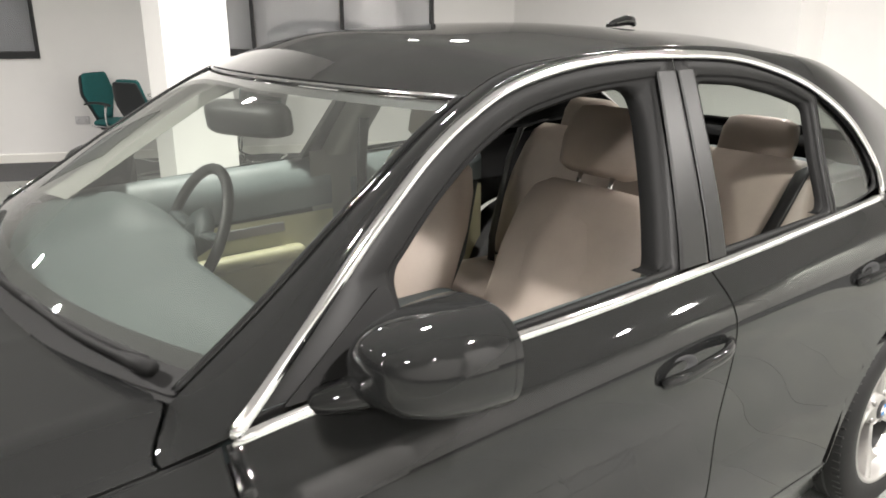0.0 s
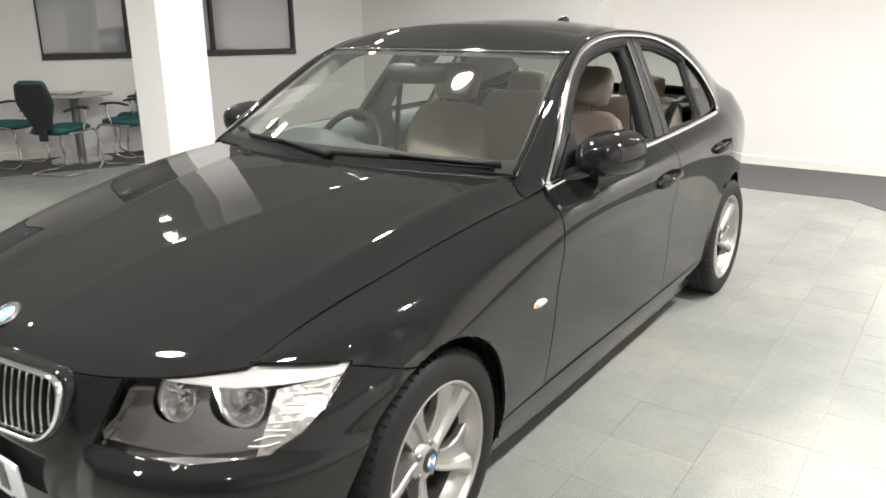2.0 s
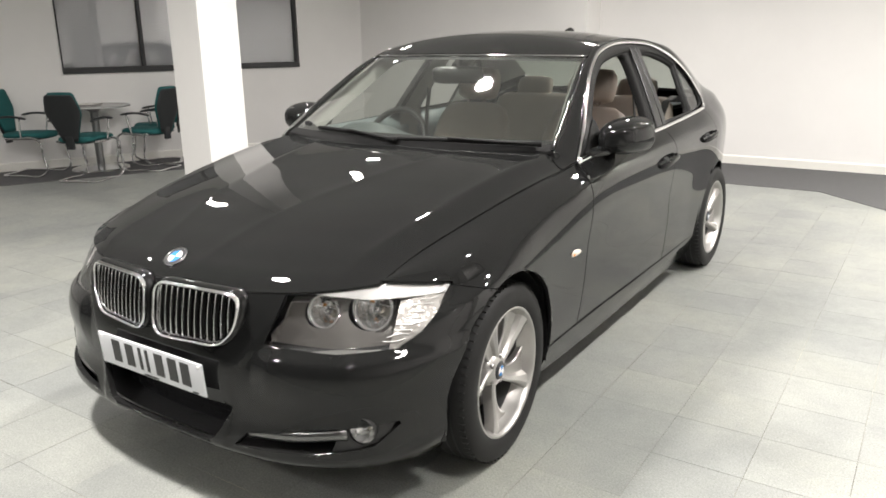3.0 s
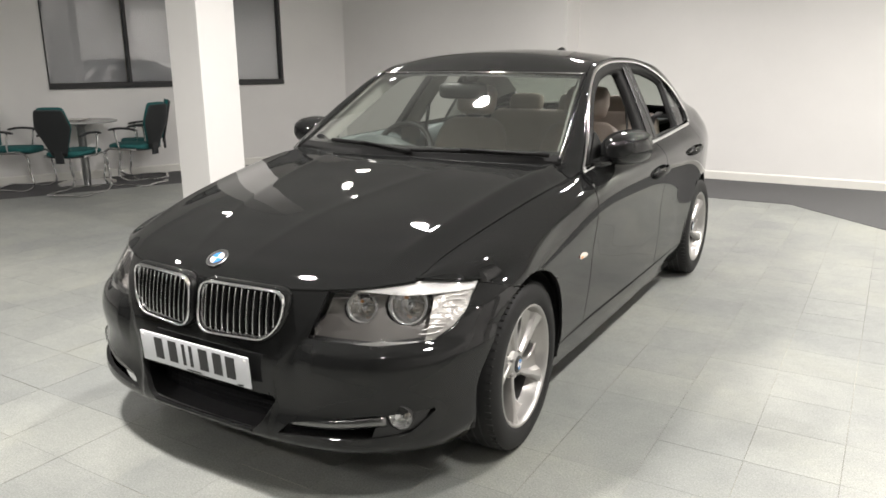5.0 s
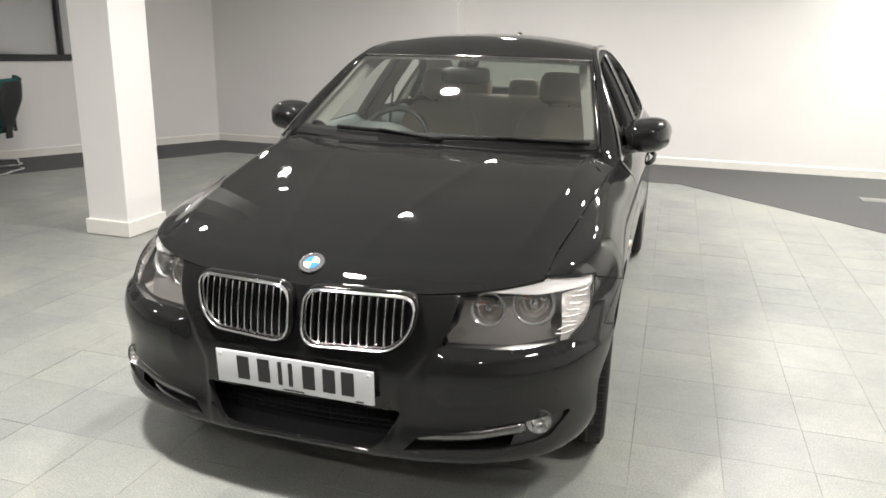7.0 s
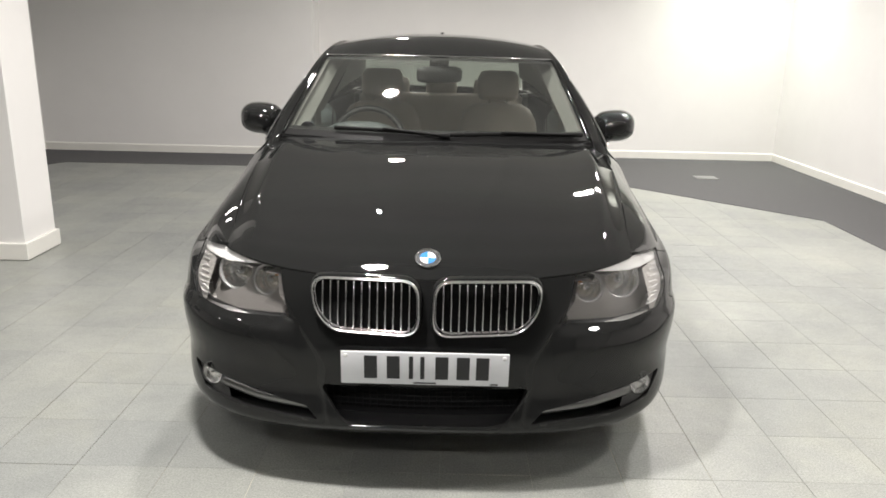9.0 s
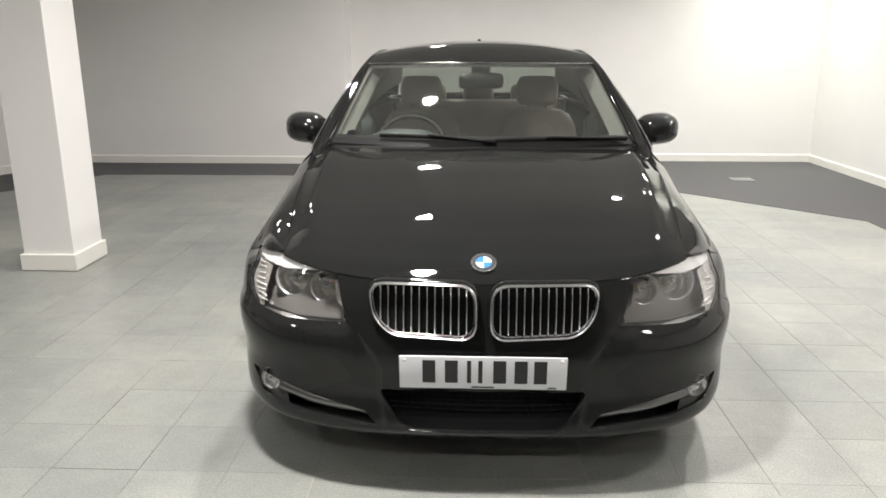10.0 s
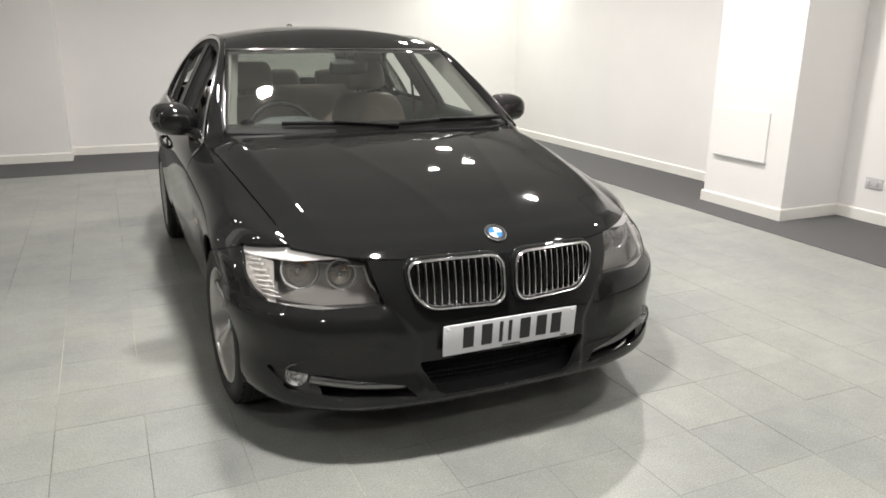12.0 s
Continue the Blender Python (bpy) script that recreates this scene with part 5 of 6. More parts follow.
seat(0.365), seat(-0.365)
X_, T_, U_ = Vector((1, 0, 0)), Vector((0, 0.92, -0.38)), Vector((0, 0.38, 0.92))
rb = Vector((0, 2.42, 0.52))
bench = part("rear_bench", loft([(rb + U_ * h, w, d, X_, T_) for h, w, d in ((0, 0.60, 0.07), (0.1, 0.635, 0.10), (0.35, 0.635, 0.10), (0.47, 0.615, 0.092), (0.54, 0.60, 0.075), (0.575, 0.57, 0.045))], 40, 5), LEATHER, car, "beige leather rear bench with three headrests")
part("cushion", loft([((0, y, z), w, d, X_, Vector((0, 0, 1))) for y, z, w, d in ((1.92, 0.46, 0.6, 0.05), (1.97, 0.47, 0.64, 0.09), (2.4, 0.45, 0.64, 0.09))], 40, 5), LEATHER, bench)
for dx, w in ((-0.36, 0.125), (0, 0.11), (0.36, 0.125)):
    c = rb + U_ * 0.555 + Vector((dx, 0.01, 0))
    part("headrest", loft([(c + U_ * h, w * k, d, X_, T_) for h, k, d in ((0, 0.8, 0.03), (0.02, 1, 0.05), (0.09, 1.02, 0.052), (0.13, 0.95, 0.04), (0.145, 0.7, 0.02))], 24), LEATHER, bench)
part("parcel_shelf", box((1.14, 0.40, 0.03), (0, 2.80, 0.985), 0.01), DASH, car)


def dash_point(p, q):
    """Dashboard top: q from the screen to the cabin edge, then down."""
    y = 0.72 + (0.255 - 0.065 * min(1, max(0, (p + 0.15) * 4))) * min(1, q / 0.6) - 0.145 * (1 - p * p) * (1 - min(1, q / 0.6)) + 0.03 * max(0, q - 0.6)
    z = 0.965 + 0.02 * math.sin(math.pi * min(1, q / 0.6)) - 0.62 * max(0, q - 0.6) ** 1.2 * 1.6
    hump = 0.050 * math.exp(-((p + 0.54) / 0.24) ** 4) * math.exp(-((q - 0.43) / 0.17) ** 2)
    return (0.70 * p, y, z + hump)


part("dashboard", upward(grid(dash_point, steps(-1, 1, 48), steps(0, 1, 30))), DASH, car, "dark grey dashboard")
ck = Matrix.Translation((-0.365, 1.060, 0.905)) @ pose(0, 0, 0, 64, 0, 0)
rimp = [ck @ Vector((0.185 * math.cos(a), 0.185 * math.sin(a), 0)) for a in steps(0, 2 * math.pi, 48)[:-1]]
sw = part("steering_wheel", sweep(rimp, 0.0155, 12, closed=True, up=(0, -0.4, 0.9)), PLASTIC, car, "black leather steering wheel")
part("wheel_boss", lathe([(0, 0.012), (0.055, 0.01), (0.075, -0.01), (0.06, -0.03)], 28, ck), DASH, sw)
for a in (0.1, math.pi - 0.1, -math.pi / 2):
    b = sweep([ck @ Vector((0.06 * math.cos(a), 0.06 * math.sin(a), -0.01)), ck @ Vector((0.18 * math.cos(a), 0.18 * math.sin(a), 0))], 0.02, 8, flat=0.5)
    part("wheel_spoke", b, DASH, sw)
part("steering_column", sweep([ck @ Vector((0, 0, -0.03)), (-0.365, 0.88, 0.80)], 0.045, 12), DASH, sw)
im = Matrix.Translation((0.005, 1.09, 1.254)) @ pose(0, 0, 0, 8, 0, 24)
rm = part("rear_view_mirror", loft([(im @ Vector((0, d, 0)), w, h, im.to_3x3() @ Vector((1, 0, 0)), im.to_3x3() @ Vector((0, 0, 1))) for d, w, h in ((0.02, 0.118, 0.036), (0.012, 0.125, 0.042), (-0.014, 0.12, 0.039), (-0.032, 0.08, 0.024))], 36, 5.0), PLASTIC, car, "black rear-view mirror")
part("mirror_stalk", sweep([(-0.005, 1.10, 1.28), (0, 1.12, 1.325)], 0.012, 8), PLASTIC, rm)
part("sensor_cover", box((0.10, 0.12, 0.03), (0, 1.175, 1.322), 0.012, pose(0, 0, 0, 30, 0, 0)), PLASTIC, rm)
for dx in (-0.34, 0.34):
    part("sun_visor", box((0.36, 0.15, 0.016), (dx, 1.36, 1.366), 0.007, pose(0, 0, 0, 8, 0, 0)), LINER, car)
for k, sx in enumerate((1, -1)):
    for (y0, y1), d in (((0.74, 1.70), front_doors), ((1.78, 2.42), rear_doors)):
        def cl(b):
            return mirrored(b) if sx < 0 else b
        card = grid(lambda u, v: (0.735 + 0.0 * u, y0 + (y1 - y0) * u, 0.30 + 0.50 * v), steps(0, 1, 6), steps(0, 1, 5))
        c = part("door_card", cl(card), CREAM, d[k], "cream door lining")
        top = grid(lambda u, v: (0.735 + 0.07 * max(0, v * 1.6 - 0.6), y0 + (y1 - y0) * u, 0.80 + 0.17 * math.sin(math.pi / 2 * v) + 0.02 * u), steps(0, 1, 10), steps(0, 1, 8))
        part("door_card_top", cl(top), DOORTOP_LIT, c, "upper door lining, its grey lightened for the light on it")
        part("armrest", cl(box((0.06, (y1 - y0) * 0.6, 0.05), (0.715, (y0 + y1) / 2 + 0.05, 0.67), 0.016)), CREAM, c)
        part("decor_strip", cl(box((0.012, (y1 - y0) * 0.62, 0.035), (0.728, (y0 + y1) / 2 - 0.02, 0.765), 0.004)), SATIN, c)
part("centre_console", box((0.22, 1.0, 0.3), (0, 1.25, 0.52), 0.03), DASH, car)
part("cabin_floor", box((1.4, 2.0, 0.04), (0, 1.6, 0.32), 0.01), PLASTIC, car)
for sx in (1, -1):
    belt = [(sx * 0.625, 1.80, 1.30), (sx * 0.66, 1.79, 1.0), (sx * 0.68, 1.78, 0.6)]
    part("seat_belt", sweep(belt, 0.022, 6, flat=0.08, up=(1, 0, 0)), PLASTIC, car)
    belt = [rb + U_ * 0.56 + Vector((sx * 0.602, 0.03, 0.03)), rb + U_ * 0.535 + Vector((sx * 0.597, -0.105, 0.03)), rb + U_ * 0.44 + Vector((sx * 0.585, -0.145, 0.0)), rb + U_ * 0.12 + Vector((sx * 0.52, -0.165, 0.0)), rb + Vector((sx * 0.50, -0.14, 0))]
    part("seat_belt", sweep(belt, 0.021, 6, flat=0.08, up=(0, -1, 0.3)), PLASTIC, car)


# ---- the showroom ----
def structure(name, bm, mat, label, smooth=False):
    return tagged(finish(name, bm, mat, None, label, smooth), kind="structure")


def wall_box(a, b, thick, z0=0.0, z1=CEIL, bm=None):
    """A wall from a to b whose seen face is the line a-b and whose body lies to the right of it."""
    a, b = Vector((a[0], a[1], 0)), Vector((b[0], b[1], 0))
    d = (b - a).normalized()
    n = Vector((d.y, -d.x, 0))
    c = (a + b) / 2 + n * thick / 2
    m = Matrix.Translation((c.x, c.y, (z0 + z1) / 2)) @ Matrix.Rotation(math.atan2(d.y, d.x), 4, "Z")
    w = box(((b - a).length, thick, z1 - z0))
    w.transform(m)
    return append(bm, w) if bm is not None else w


def skirting(a, b, h=0.10, t=0.016):
    """A skirting board along a wall's face, with a rounded upper edge."""
    a, b = Vector((a[0], a[1], 0)), Vector((b[0], b[1], 0))
    d = (b - a).normalized()
    n = Vector((-d.y, d.x, 0))
    prof = [(0, 0.004), (t, 0.004), (t, h - 0.012), (t * 0.7, h - 0.003), (t * 0.3, h), (0, h)]
    bm = bmesh.new()
    ends = []
    for p in (a, b):
        ends.append([bm.verts.new(p + n * o + Vector((0, 0, z))) for o, z in prof])
    for k in range(len(prof) - 1):
        bm.faces.new((ends[0][k], ends[1][k], ends[1][k + 1], ends[0][k + 1]))
    bm.faces.new(ends[0]), bm.faces.new(ends[1])
    bmesh.ops.recalc_face_normals(bm, faces=bm.faces)
    return bm


P0, WD, WN = Vector((-5.49, 5.47, 0)), Vector((0.435, 0.90, 0)).normalized(), Vector((0.90, -0.435, 0)).normalized()


def left_wall(a, z=0.0, off=0.0):
    return P0 + WD * a + WN * off + Vector((0, 0, z))


BACK_L, BACK_R, JOG, RIGHT = 6.47, 6.88, -1.60, 4.31
corner_l = left_wall((BACK_L - P0.y) / WD.y)
south = -8.5
sw = left_wall((south - P0.y) / WD.y)

floor_bm = box((19, 18, 0.2), (-2.6, -0.6, -0.1018))
floor = structure("floor", floor_bm, SCREED, "showroom floor of square grey vinyl tiles")
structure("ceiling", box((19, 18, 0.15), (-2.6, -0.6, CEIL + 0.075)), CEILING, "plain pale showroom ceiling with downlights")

# left wall with a long three-pane window and a second window
WIN = [(-2.75, -1.83), (-1.83, -0.86), (-0.86, 0.17)]
WZ0, WZ1 = 1.085, 2.55
wl = bmesh.new()
T = 0.24
aL, aC = (sw - P0).dot(WD), (corner_l - P0).dot(WD)
spans = [(aL, -5.20, 0, CEIL), (-5.20, -4.00, 0, WZ0), (-5.20, -4.00, WZ1, CEIL), (-4.00, WIN[0][0], 0, CEIL), (WIN[0][0], WIN[2][1], 0, WZ0), (WIN[0][0], WIN[2][1], WZ1, CEIL), (WIN[2][1], aC, 0, CEIL)]
for a0, a1, z0, z1 in spans:
    p, q = left_wall(a1), left_wall(a0)
    wall_box((p.x, p.y), (q.x, q.y), T, z0, z1, wl)
structure("wall_west", wl, WALL, "pale painted wall with a long black-framed window")
wb = wall_box((JOG, BACK_L), (corner_l.x - 0.3, BACK_L), 0.24)
structure("wall_north_west", wb, WALL, "pale painted back wall in shade")
# the walls' bodies lie behind their faces
structure("wall_north", wall_box((JOG, BACK_R), (RIGHT + 0.3, BACK_R), -0.24), WALL, "pale painted back wall lit by downlights")
structure("wall_return", box((0.24, 0.37, CEIL), (JOG - 0.12, BACK_L + 0.24 + 0.185, CEIL / 2)), WALL, "short return of the back wall")
structure("wall_east", box((0.24, BACK_R - south, CEIL), (RIGHT + 0.12, (BACK_R + south) / 2, CEIL / 2)), WALL, "pale painted side wall")
# added out of view; its dark face keeps bright reflections off the bumper
structure("wall_south", box((19, 0.24, CEIL), (-2.6, south - 0.12, CEIL / 2)), DARKFRONT, "unseen dark front wall, added to close the showroom")
structure("wall_pier", box((RIGHT - 3.66, 0.86, CEIL), ((RIGHT + 3.66) / 2, 1.79, CEIL / 2)), WALL, "white boxed-in pier with an access panel")

structure("baseboard", skirting((RIGHT, BACK_R), (JOG, BACK_R)), SKIRT, "cream painted skirting board")
for a, b in (((RIGHT, 2.22), (RIGHT, BACK_R)), ((3.66, 2.22), (RIGHT, 2.22)), ((3.66, 1.36), (3.66, 2.236)), ((RIGHT, 1.36), (3.644, 1.36)), ((RIGHT, south), (RIGHT, 1.36)),
             ((JOG, BACK_L), (corner_l.x, BACK_L)), ((JOG, BACK_R), (JOG, BACK_L - 0.016))):
    structure("baseboard", skirting(a, b), SKIRT, "cream painted skirting board")
p, q = left_wall(aC), left_wall(aL)
structure("baseboard", skirting((p.x, p.y), (q.x, q.y)), SKIRT, "cream painted skirting board")

# free-standing column
col_m = pose(-2.815, 1.92, 0, 0, 0, 0)
cb = box((0.335, 0.38, CEIL), (0, 0, CEIL / 2), 0.004)
cb.transform(col_m)
structure("column", cb, WALL, "square white column on a plinth", False)
pb = box((0.375, 0.42, 0.11), (0, 0, 0.059), 0.006)
pb.transform(col_m)
structure("column_plinth", pb, SKIRT, "cream plinth board round the column")


# windows
def window(name, panes, label):
    w = new(name)
    tagged(w, label, kind="structure")
    a0, a1 = panes[0][0], panes[-1][1]

    def bar(nm, a, b, z0, z1, d0, d1, mat):
        c = left_wall((a + b) / 2, (z0 + z1) / 2, (d0 + d1) / 2)
        bm = box((b - a, d1 - d0, z1 - z0), (0, 0, 0), 0.004)
        bm.transform(Matrix.Translation(c) @ Matrix.Rotation(math.atan2(WD.y, WD.x), 4, "Z"))
        return part(nm, bm, mat, w, smooth=False)

    fr = 0.055
    bar("frame_bar", a0 + 0.001, a1 - 0.001, WZ0 + 0.001, WZ0 + fr + 0.015, -0.10, 0.022, FRAMEBLACK)
    bar("frame_bar", a0 + 0.001, a1 - 0.001, WZ1 - fr, WZ1 - 0.001, -0.10, 0.012, FRAMEBLACK)
    for a, hw in [(a0 + 0.009, 0.008)] + [(p_[1], 0.019) for p_ in panes[:-1]] + [(a1 - 0.02, 0.019)]:
        bar("frame_bar", a - hw, a + hw, WZ0 + fr + 0.016, WZ1 - fr - 0.001, -0.09, 0.014, FRAMEBLACK)
    for b0, b1 in panes:
        bar("pane", b0 + 0.02, b1 - 0.02, WZ0 + fr, WZ1 - fr, -0.05, -0.046, LENS)
        k = 0
        z = WZ0 + fr + 0.02
        while z < WZ1 - fr:
            bar("slat", b0 + 0.024, b1 - 0.024, z - 0.0015, z + 0.0215, -0.115, -0.112, BLIND)
            z += 0.0245
    return w


window("window_1", WIN, "long black-framed office window with grey slatted blinds")
window("window_2", [(-5.20, -4.00)], "black-framed office window with slatted blind")
back = grid(lambda u, z: left_wall(u, z, -0.55), [-6, 1], [0.8, CEIL])
structure("backdrop", back, OFFICE, "dim brown office wall behind the blinds")

# sockets and access panel


def socket(m, label):
    s = empty("wall_socket", m, label, "socket", "wall sockets")
    part("face_plate", box((0.146, 0.010, 0.086), (0, -0.006, 0), 0.004), SOCKET, s)
    for dx in (-0.034, 0.034):
        part("rocker", box((0.012, 0.006, 0.02), (dx * 1.6, -0.0125, 0.018), 0.002), WHITE, s)
        for ox, oz, w_, h_ in ((0, 0.008, 0.005, 0.010), (-0.011, -0.012, 0.009, 0.005), (0.011, -0.012, 0.009, 0.005)):
            part("pin_hole", box((w_, 0.002, h_), (dx + ox * 0.8, -0.0115, oz - 0.008)), PLATEINK, s)
    return s


lwrot = math.degrees(math.atan2(WD.y, WD.x))
socket(Matrix.Translation(left_wall(-3.68, 0.44)) @ pose(0, 0, 0, 0, 0, lwrot), "double wall socket on the pale wall under the window")
socket(pose(RIGHT, 1.06, 0.32, 0, 0, -90), "double wall socket above the skirting")
pan = empty("access_panel", pose(3.66, 1.855, 0.645, 0, 0, -90), "white access panel on the pier with a dark lower edge", "panel")
part("panel", box((0.56, 0.014, 0.40), (0, -0.007, 0), 0.003), WALL, pan, smooth=False)
part("lower_lip", box((0.57, 0.022, 0.012), (0, -0.011, -0.207), 0.002), BLIND, pan, smooth=False)

# carpet round the edge of the tiles: strips over the floor, their inner rims cut straight and slanting


def sheet(pts, z, t=0.004):
    bm = bmesh.new()
    top = [bm.verts.new((x, y, z)) for x, y in pts]
    low = [bm.verts.new((x, y, z - t)) for x, y in pts]
    bm.faces.new(top)
    for k in range(len(pts)):
        bm.faces.new((top[k - 1], top[k], low[k], low[k - 1]))
    bmesh.ops.recalc_face_normals(bm, faces=bm.faces)
    return bm


cl1 = left_wall(aL, 0, 0.0)
ci0, ci1 = Vector((-4.30, 5.55, 0)), left_wall(aL, 0, 0.95)
carpet_pts = {"carpet_east": [(3.22, south), (RIGHT, south), (RIGHT, 3.42), (3.32, 3.42)],
              "carpet_corner": [(3.32, 3.42), (RIGHT, 3.42), (RIGHT, BACK_R), (1.15, BACK_R), (1.15, 5.60)],
              "carpet_north": [(JOG, 5.60), (1.15, 5.60), (1.15, BACK_R), (JOG, BACK_R)],
              "carpet_north_west": [(ci0.x, ci0.y), (JOG, 5.60), (JOG, BACK_L), (corner_l.x, BACK_L)],
              "carpet_west": [(ci0.x, ci0.y), (corner_l.x, corner_l.y), (cl1.x, cl1.y), (ci1.x, ci1.y)]}
for nm, pts in carpet_pts.items():
    structure(nm, sheet(pts, 0.004), CARPET, "dark grey carpet strip along the wall")
fb = empty("floor_box", pose(2.97, 5.45, 0.004, 0, 0, 0), "small grey floor socket cover in the carpet", "floor box")
part("cover", box((0.24, 0.20, 0.008), (0, 0, 0.004), 0.003), FLOORLID, fb)
part("flap", box((0.17, 0.12, 0.004), (0, 0, 0.010), 0.002), FLOORLID, fb)


# chairs and table
def chair(m, first=None):
    """Cantilever meeting chair; its front looks along -y."""
    if first is not None:
        return copy_thing(first, m)
    c = empty("meeting_chair", m, "green cloth meeting chair with black shell on a chrome cantilever frame", "chair", "chairs round the table")
    U = Vector((0, 0.22, 0.975))
    N = Vector((0, -0.975, 0.22))
    b0 = Vector((0, 0.235, 0.50))
    X = Vector((1, 0, 0))
    part("back_shell", loft([(b0 + U * h - N * 0.022, w, 0.014, X, N) for h, w in ((-0.06, 0.085), (0.0, 0.105), (0.10, 0.142), (0.22, 0.195), (0.27, 0.20), (0.38, 0.176), (0.425, 0.16), (0.44, 0.14))], 20, 3), SHELL, c)
    part("back_cushion", loft([(b0 + U * h + N * 0.012, w, 0.026, X, N) for h, w in ((-0.02, 0.085), (0.02, 0.10), (0.10, 0.132), (0.22, 0.182), (0.27, 0.186), (0.38, 0.164), (0.43, 0.152), (0.452, 0.13))], 20, 3), GREEN, c)
    part("seat_cushion", loft([((0, y, z), w, 0.032, X, Vector((0, 0, 1))) for y, z, w in ((-0.24, 0.445, 0.15), (-0.21, 0.455, 0.20), (0, 0.455, 0.215), (0.17, 0.45, 0.20), (0.21, 0.45, 0.16))], 20, 3.2), GREEN, c)
    part("seat_pan", loft([((0, y, 0.418), w, 0.012, X, Vector((0, 0, 1))) for y, w in ((-0.22, 0.16), (-0.19, 0.21), (0.17, 0.2), (0.2, 0.16))], 16, 3), SHELL, c)
    part("back_bracket", box((0.09, 0.03, 0.20), (0, 0.255, 0.455), 0.01), SHELL, c)
    for sx in (1, -1):
        fr = smooth_curve([(sx * 0.225, 0.20, 0.012), (sx * 0.225, 0.0, 0.012), (sx * 0.225, -0.22, 0.012), (sx * 0.225, -0.285, 0.05), (sx * 0.225, -0.27, 0.25), (sx * 0.225, -0.25, 0.40), (sx * 0.225, -0.20, 0.425), (sx * 0.24, 0.0, 0.425), (sx * 0.22, 0.17, 0.425)], 34)
        part("frame_tube", sweep(fr, 0.0125, 10), CHROME, c)
        arm = smooth_curve([(sx * 0.225, -0.05, 0.43), (sx * 0.245, -0.06, 0.52), (sx * 0.25, -0.08, 0.645)], 10)
        part("arm_tube", sweep(arm, 0.011, 8), CHROME, c)
        pad = smooth_curve([(sx * 0.25, -0.15, 0.645), (sx * 0.25, -0.05, 0.662), (sx * 0.245, 0.10, 0.665), (sx * 0.24, 0.22, 0.645)], 12)
        part("arm_pad", sweep(pad, [0.014] + [0.022] * 10 + [0.014], 10, flat=0.6), SHELL, c)
    part("frame_tube", sweep(smooth_curve([(-0.225, 0.20, 0.012), (-0.20, 0.235, 0.012), (0, 0.24, 0.012), (0.20, 0.235, 0.012), (0.225, 0.20, 0.012)], 20), 0.0125, 10), CHROME, c)
    return c


c1 = chair(pose(-5.68, 2.55, 0.004, 0, 0, 205))
chair(pose(-5.66, 3.33, 0.004, 0, 0, 285), c1)
tagged(chair(pose(-6.55, 2.42, 0.004, 0, 0, 118), c1), "green cloth meeting chair with chrome frame, beside the wall")
chair(pose(-6.00, 3.68, 0.004, 0, 0, 322), c1)
table = empty("meeting_table", pose(-6.24, 3.04, 0.004), "round pale meeting table on a steel column and disc foot", "table")
part("tabletop", lathe([(0, 0.735), (0.395, 0.735), (0.405, 0.728), (0.40, 0.716), (0, 0.712)], 56), TABLETOP, table)
part("column", lathe([(0.045, 0.712), (0.045, 0.03)], 28), SATIN, table)
part("collar", lathe([(0.10, 0.712), (0.10, 0.70), (0.045, 0.66)], 28), SATIN, table)
part("foot", lathe([(0.05, 0.045), (0.10, 0.032), (0.29, 0.018), (0.315, 0.012), (0.32, 0.0)], 56), CHROME, table)
mag = empty("brochure_stack", pose(-6.28, 3.00, 0.739, 0, 0, 30), "thin stack of brochures lying on the table", "brochures")
for k in range(3):
    part("brochure", box((0.21, 0.297, 0.006), (0.01 * k, -0.006 * k, 0.004 + 0.0065 * k), 0.001, pose(0, 0, 0, 0, 0, 5 * k)), PAPER if k != 1 else SHELL, mag, smooth=False)

# downlight fittings in the ceiling, the added lamps at y -4.1 included
for lx, ly, lp, lw, ls in DOWNLIGHTS:
    f = empty("downlight_fitting", pose(lx, ly, CEIL), "round recessed ceiling downlight with a white rim", "ceiling light", "ceiling downlights")
    part("trim_ring", lathe([(lw / 2 - 0.001, -0.004), (lw / 2 + 0.015, -0.008), (lw / 2 + 0.023, -0.001)], 28), WHITE, f)

# floor tiles: the nearest as pieces of their own, the rest in one mesh
PITCH = 0.311
TX0, TY0 = 0.985 - 20 * PITCH, 0.625 - 14 * PITCH


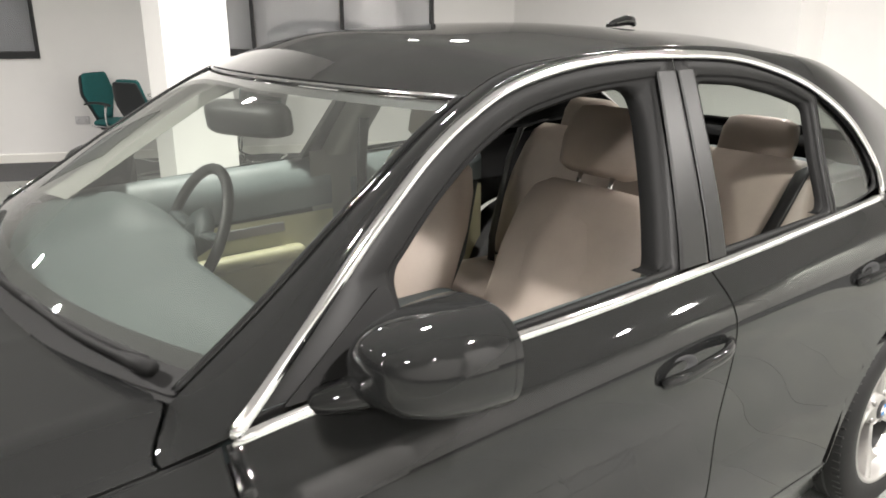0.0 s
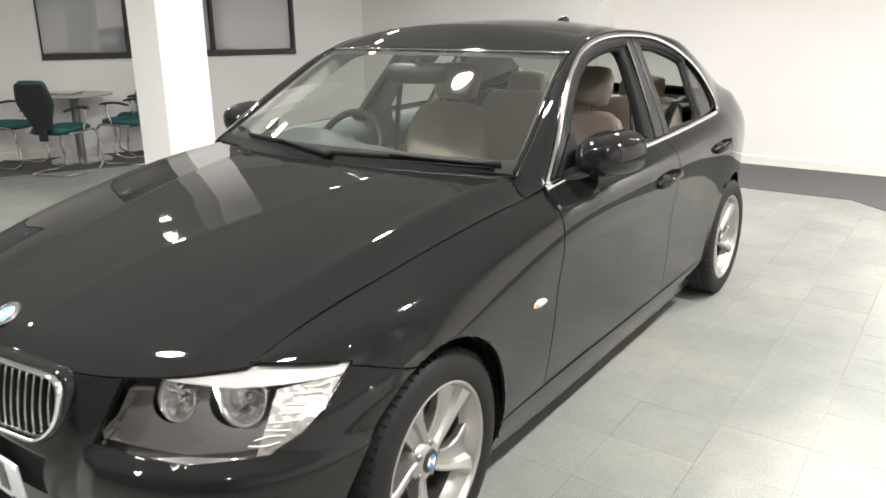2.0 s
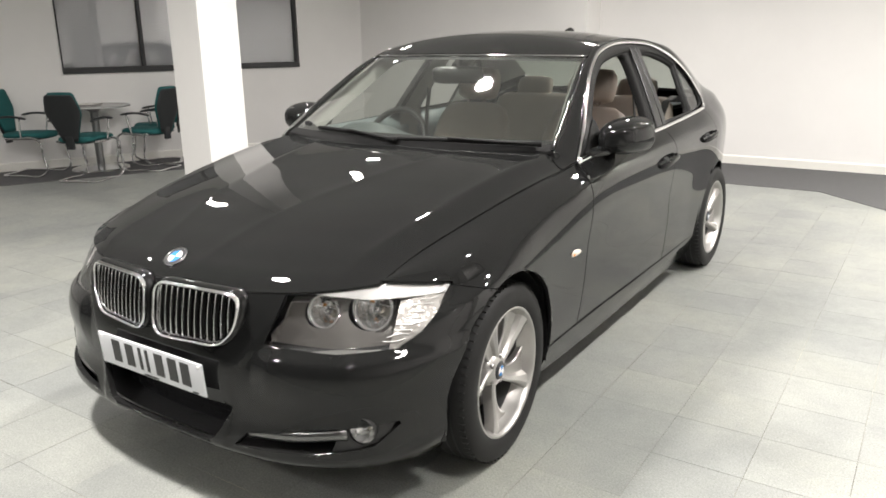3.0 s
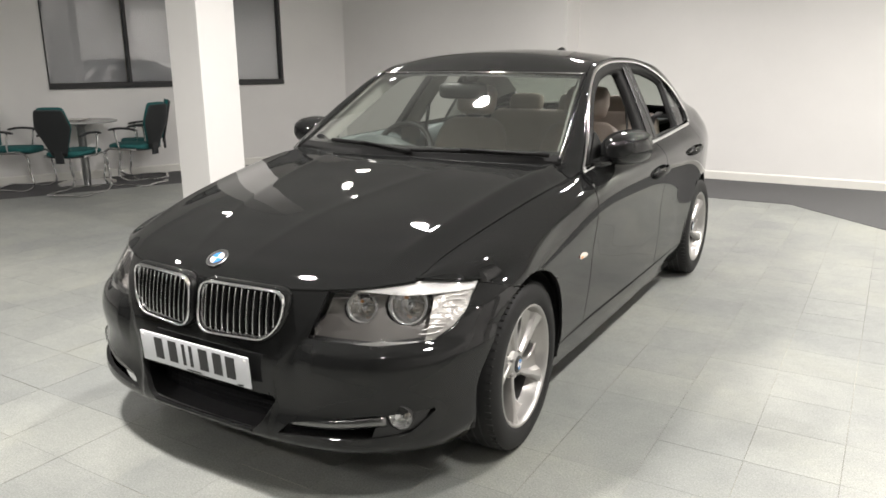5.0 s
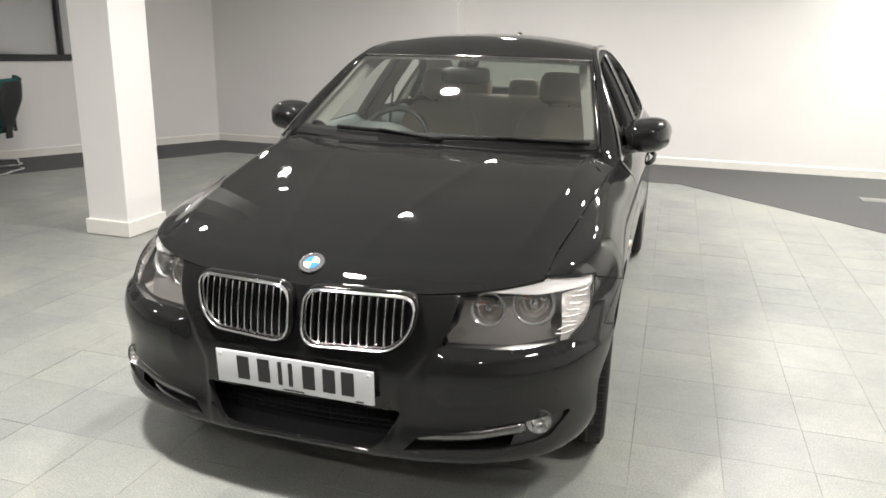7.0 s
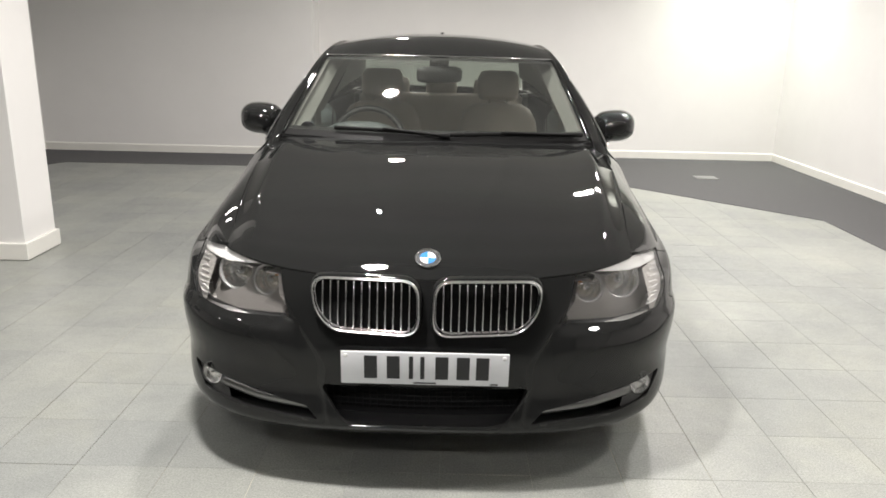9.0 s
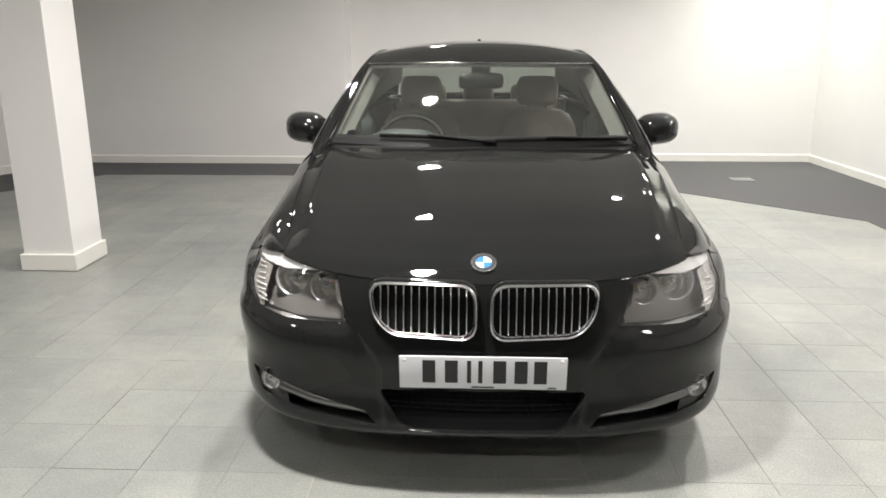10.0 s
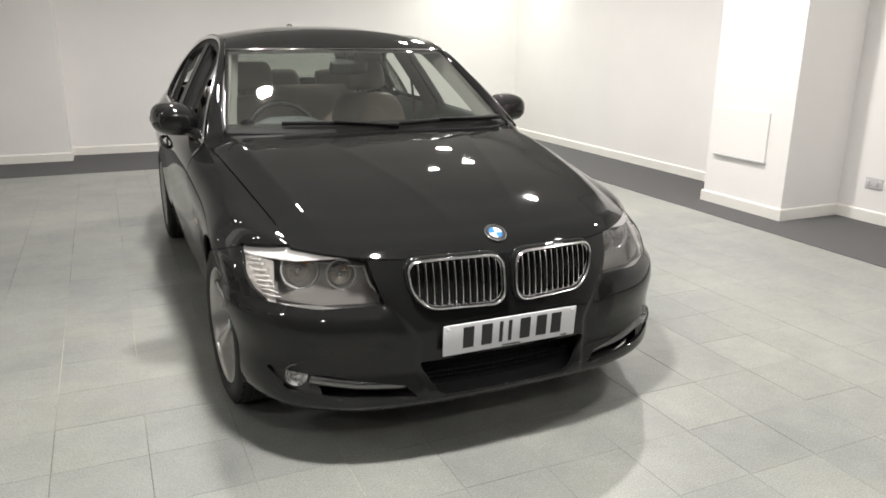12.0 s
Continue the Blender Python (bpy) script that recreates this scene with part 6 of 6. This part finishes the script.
def tile_mesh(name, w, h, bevel=0.0004):
    bm = bmesh.new()
    for z, o in ((0.0, bevel), (-0.0012, 0.0), (-0.006, 0.0)):
        for x, y in ((-1, -1), (1, -1), (1, 1), (-1, 1)):
            bm.verts.new((x * (w / 2 - o), y * (h / 2 - o), z))
    bm.verts.ensure_lookup_table()
    v = bm.verts
    bm.faces.new((v[0], v[1], v[2], v[3]))
    for r in (0, 4):
        for k in range(4):
            bm.faces.new((v[r + k], v[r + 4 + k], v[r + 4 + (k + 1) % 4], v[r + (k + 1) % 4]))
    bm.normal_update()
    me = bpy.data.meshes.new(name)
    bm.to_mesh(me)
    bm.free()
    me.materials.append(TILE)
    return me


rng = random.Random(7)
ACROSS, ALONG = (0.0004, 0.0016, 0.0040), (0.0003, 0.0009, 0.0030)
kinds = {(g, h): tile_mesh("tile", PITCH - g, PITCH - h) for g in ACROSS for h in ALONG}
column_gap = {i: rng.choices(ACROSS, (3, 4, 3))[0] for i in range(-8, 40)}


def tile_kind(x):
    """Joints along the room run on from tile to tile, those across it come and go."""
    g = column_gap[int(math.floor((x - TX0) / PITCH))]
    return kinds[(g if rng.random() < 0.72 else rng.choice(ACROSS[:2]), rng.choices(ALONG, (6, 3, 1))[0])]


near, far = [], []
for i in range(-6, 36):
    for j in range(-16, 36):
        x, y = TX0 + (i + 0.5) * PITCH, TY0 + (j + 0.5) * PITCH
        if x > 3.4 or y > 5.7 or y < -8.35 or x < -6.9 or y + x > 6.95:
            continue
        (near if (0.8 < x < 3.0 and -1.9 < y < 4.1) or (-2.2 < x < 0.9 and -2.0 < y < -0.3) or (-2.0 < x < -0.7 and -0.4 < y < 2.4) else far).append((x, y))
for x, y in near[:320]:
    o = new("tile", tile_kind(x))
    o.parent = floor
    o.location = (x, y, rng.uniform(-0.0004, 0.0002))
rest = bmesh.new()
for x, y in far + near[320:]:
    n0 = len(rest.verts)
    rest.from_mesh(tile_kind(x))
    rest.verts.ensure_lookup_table()
    for v in rest.verts[n0:]:
        v.co += Vector((x, y, rng.uniform(-0.0003, 0.0002)))
tagged(part("tiles_far", rest, TILE, floor, smooth=False), "grey vinyl tiles further off", kind="stuff")
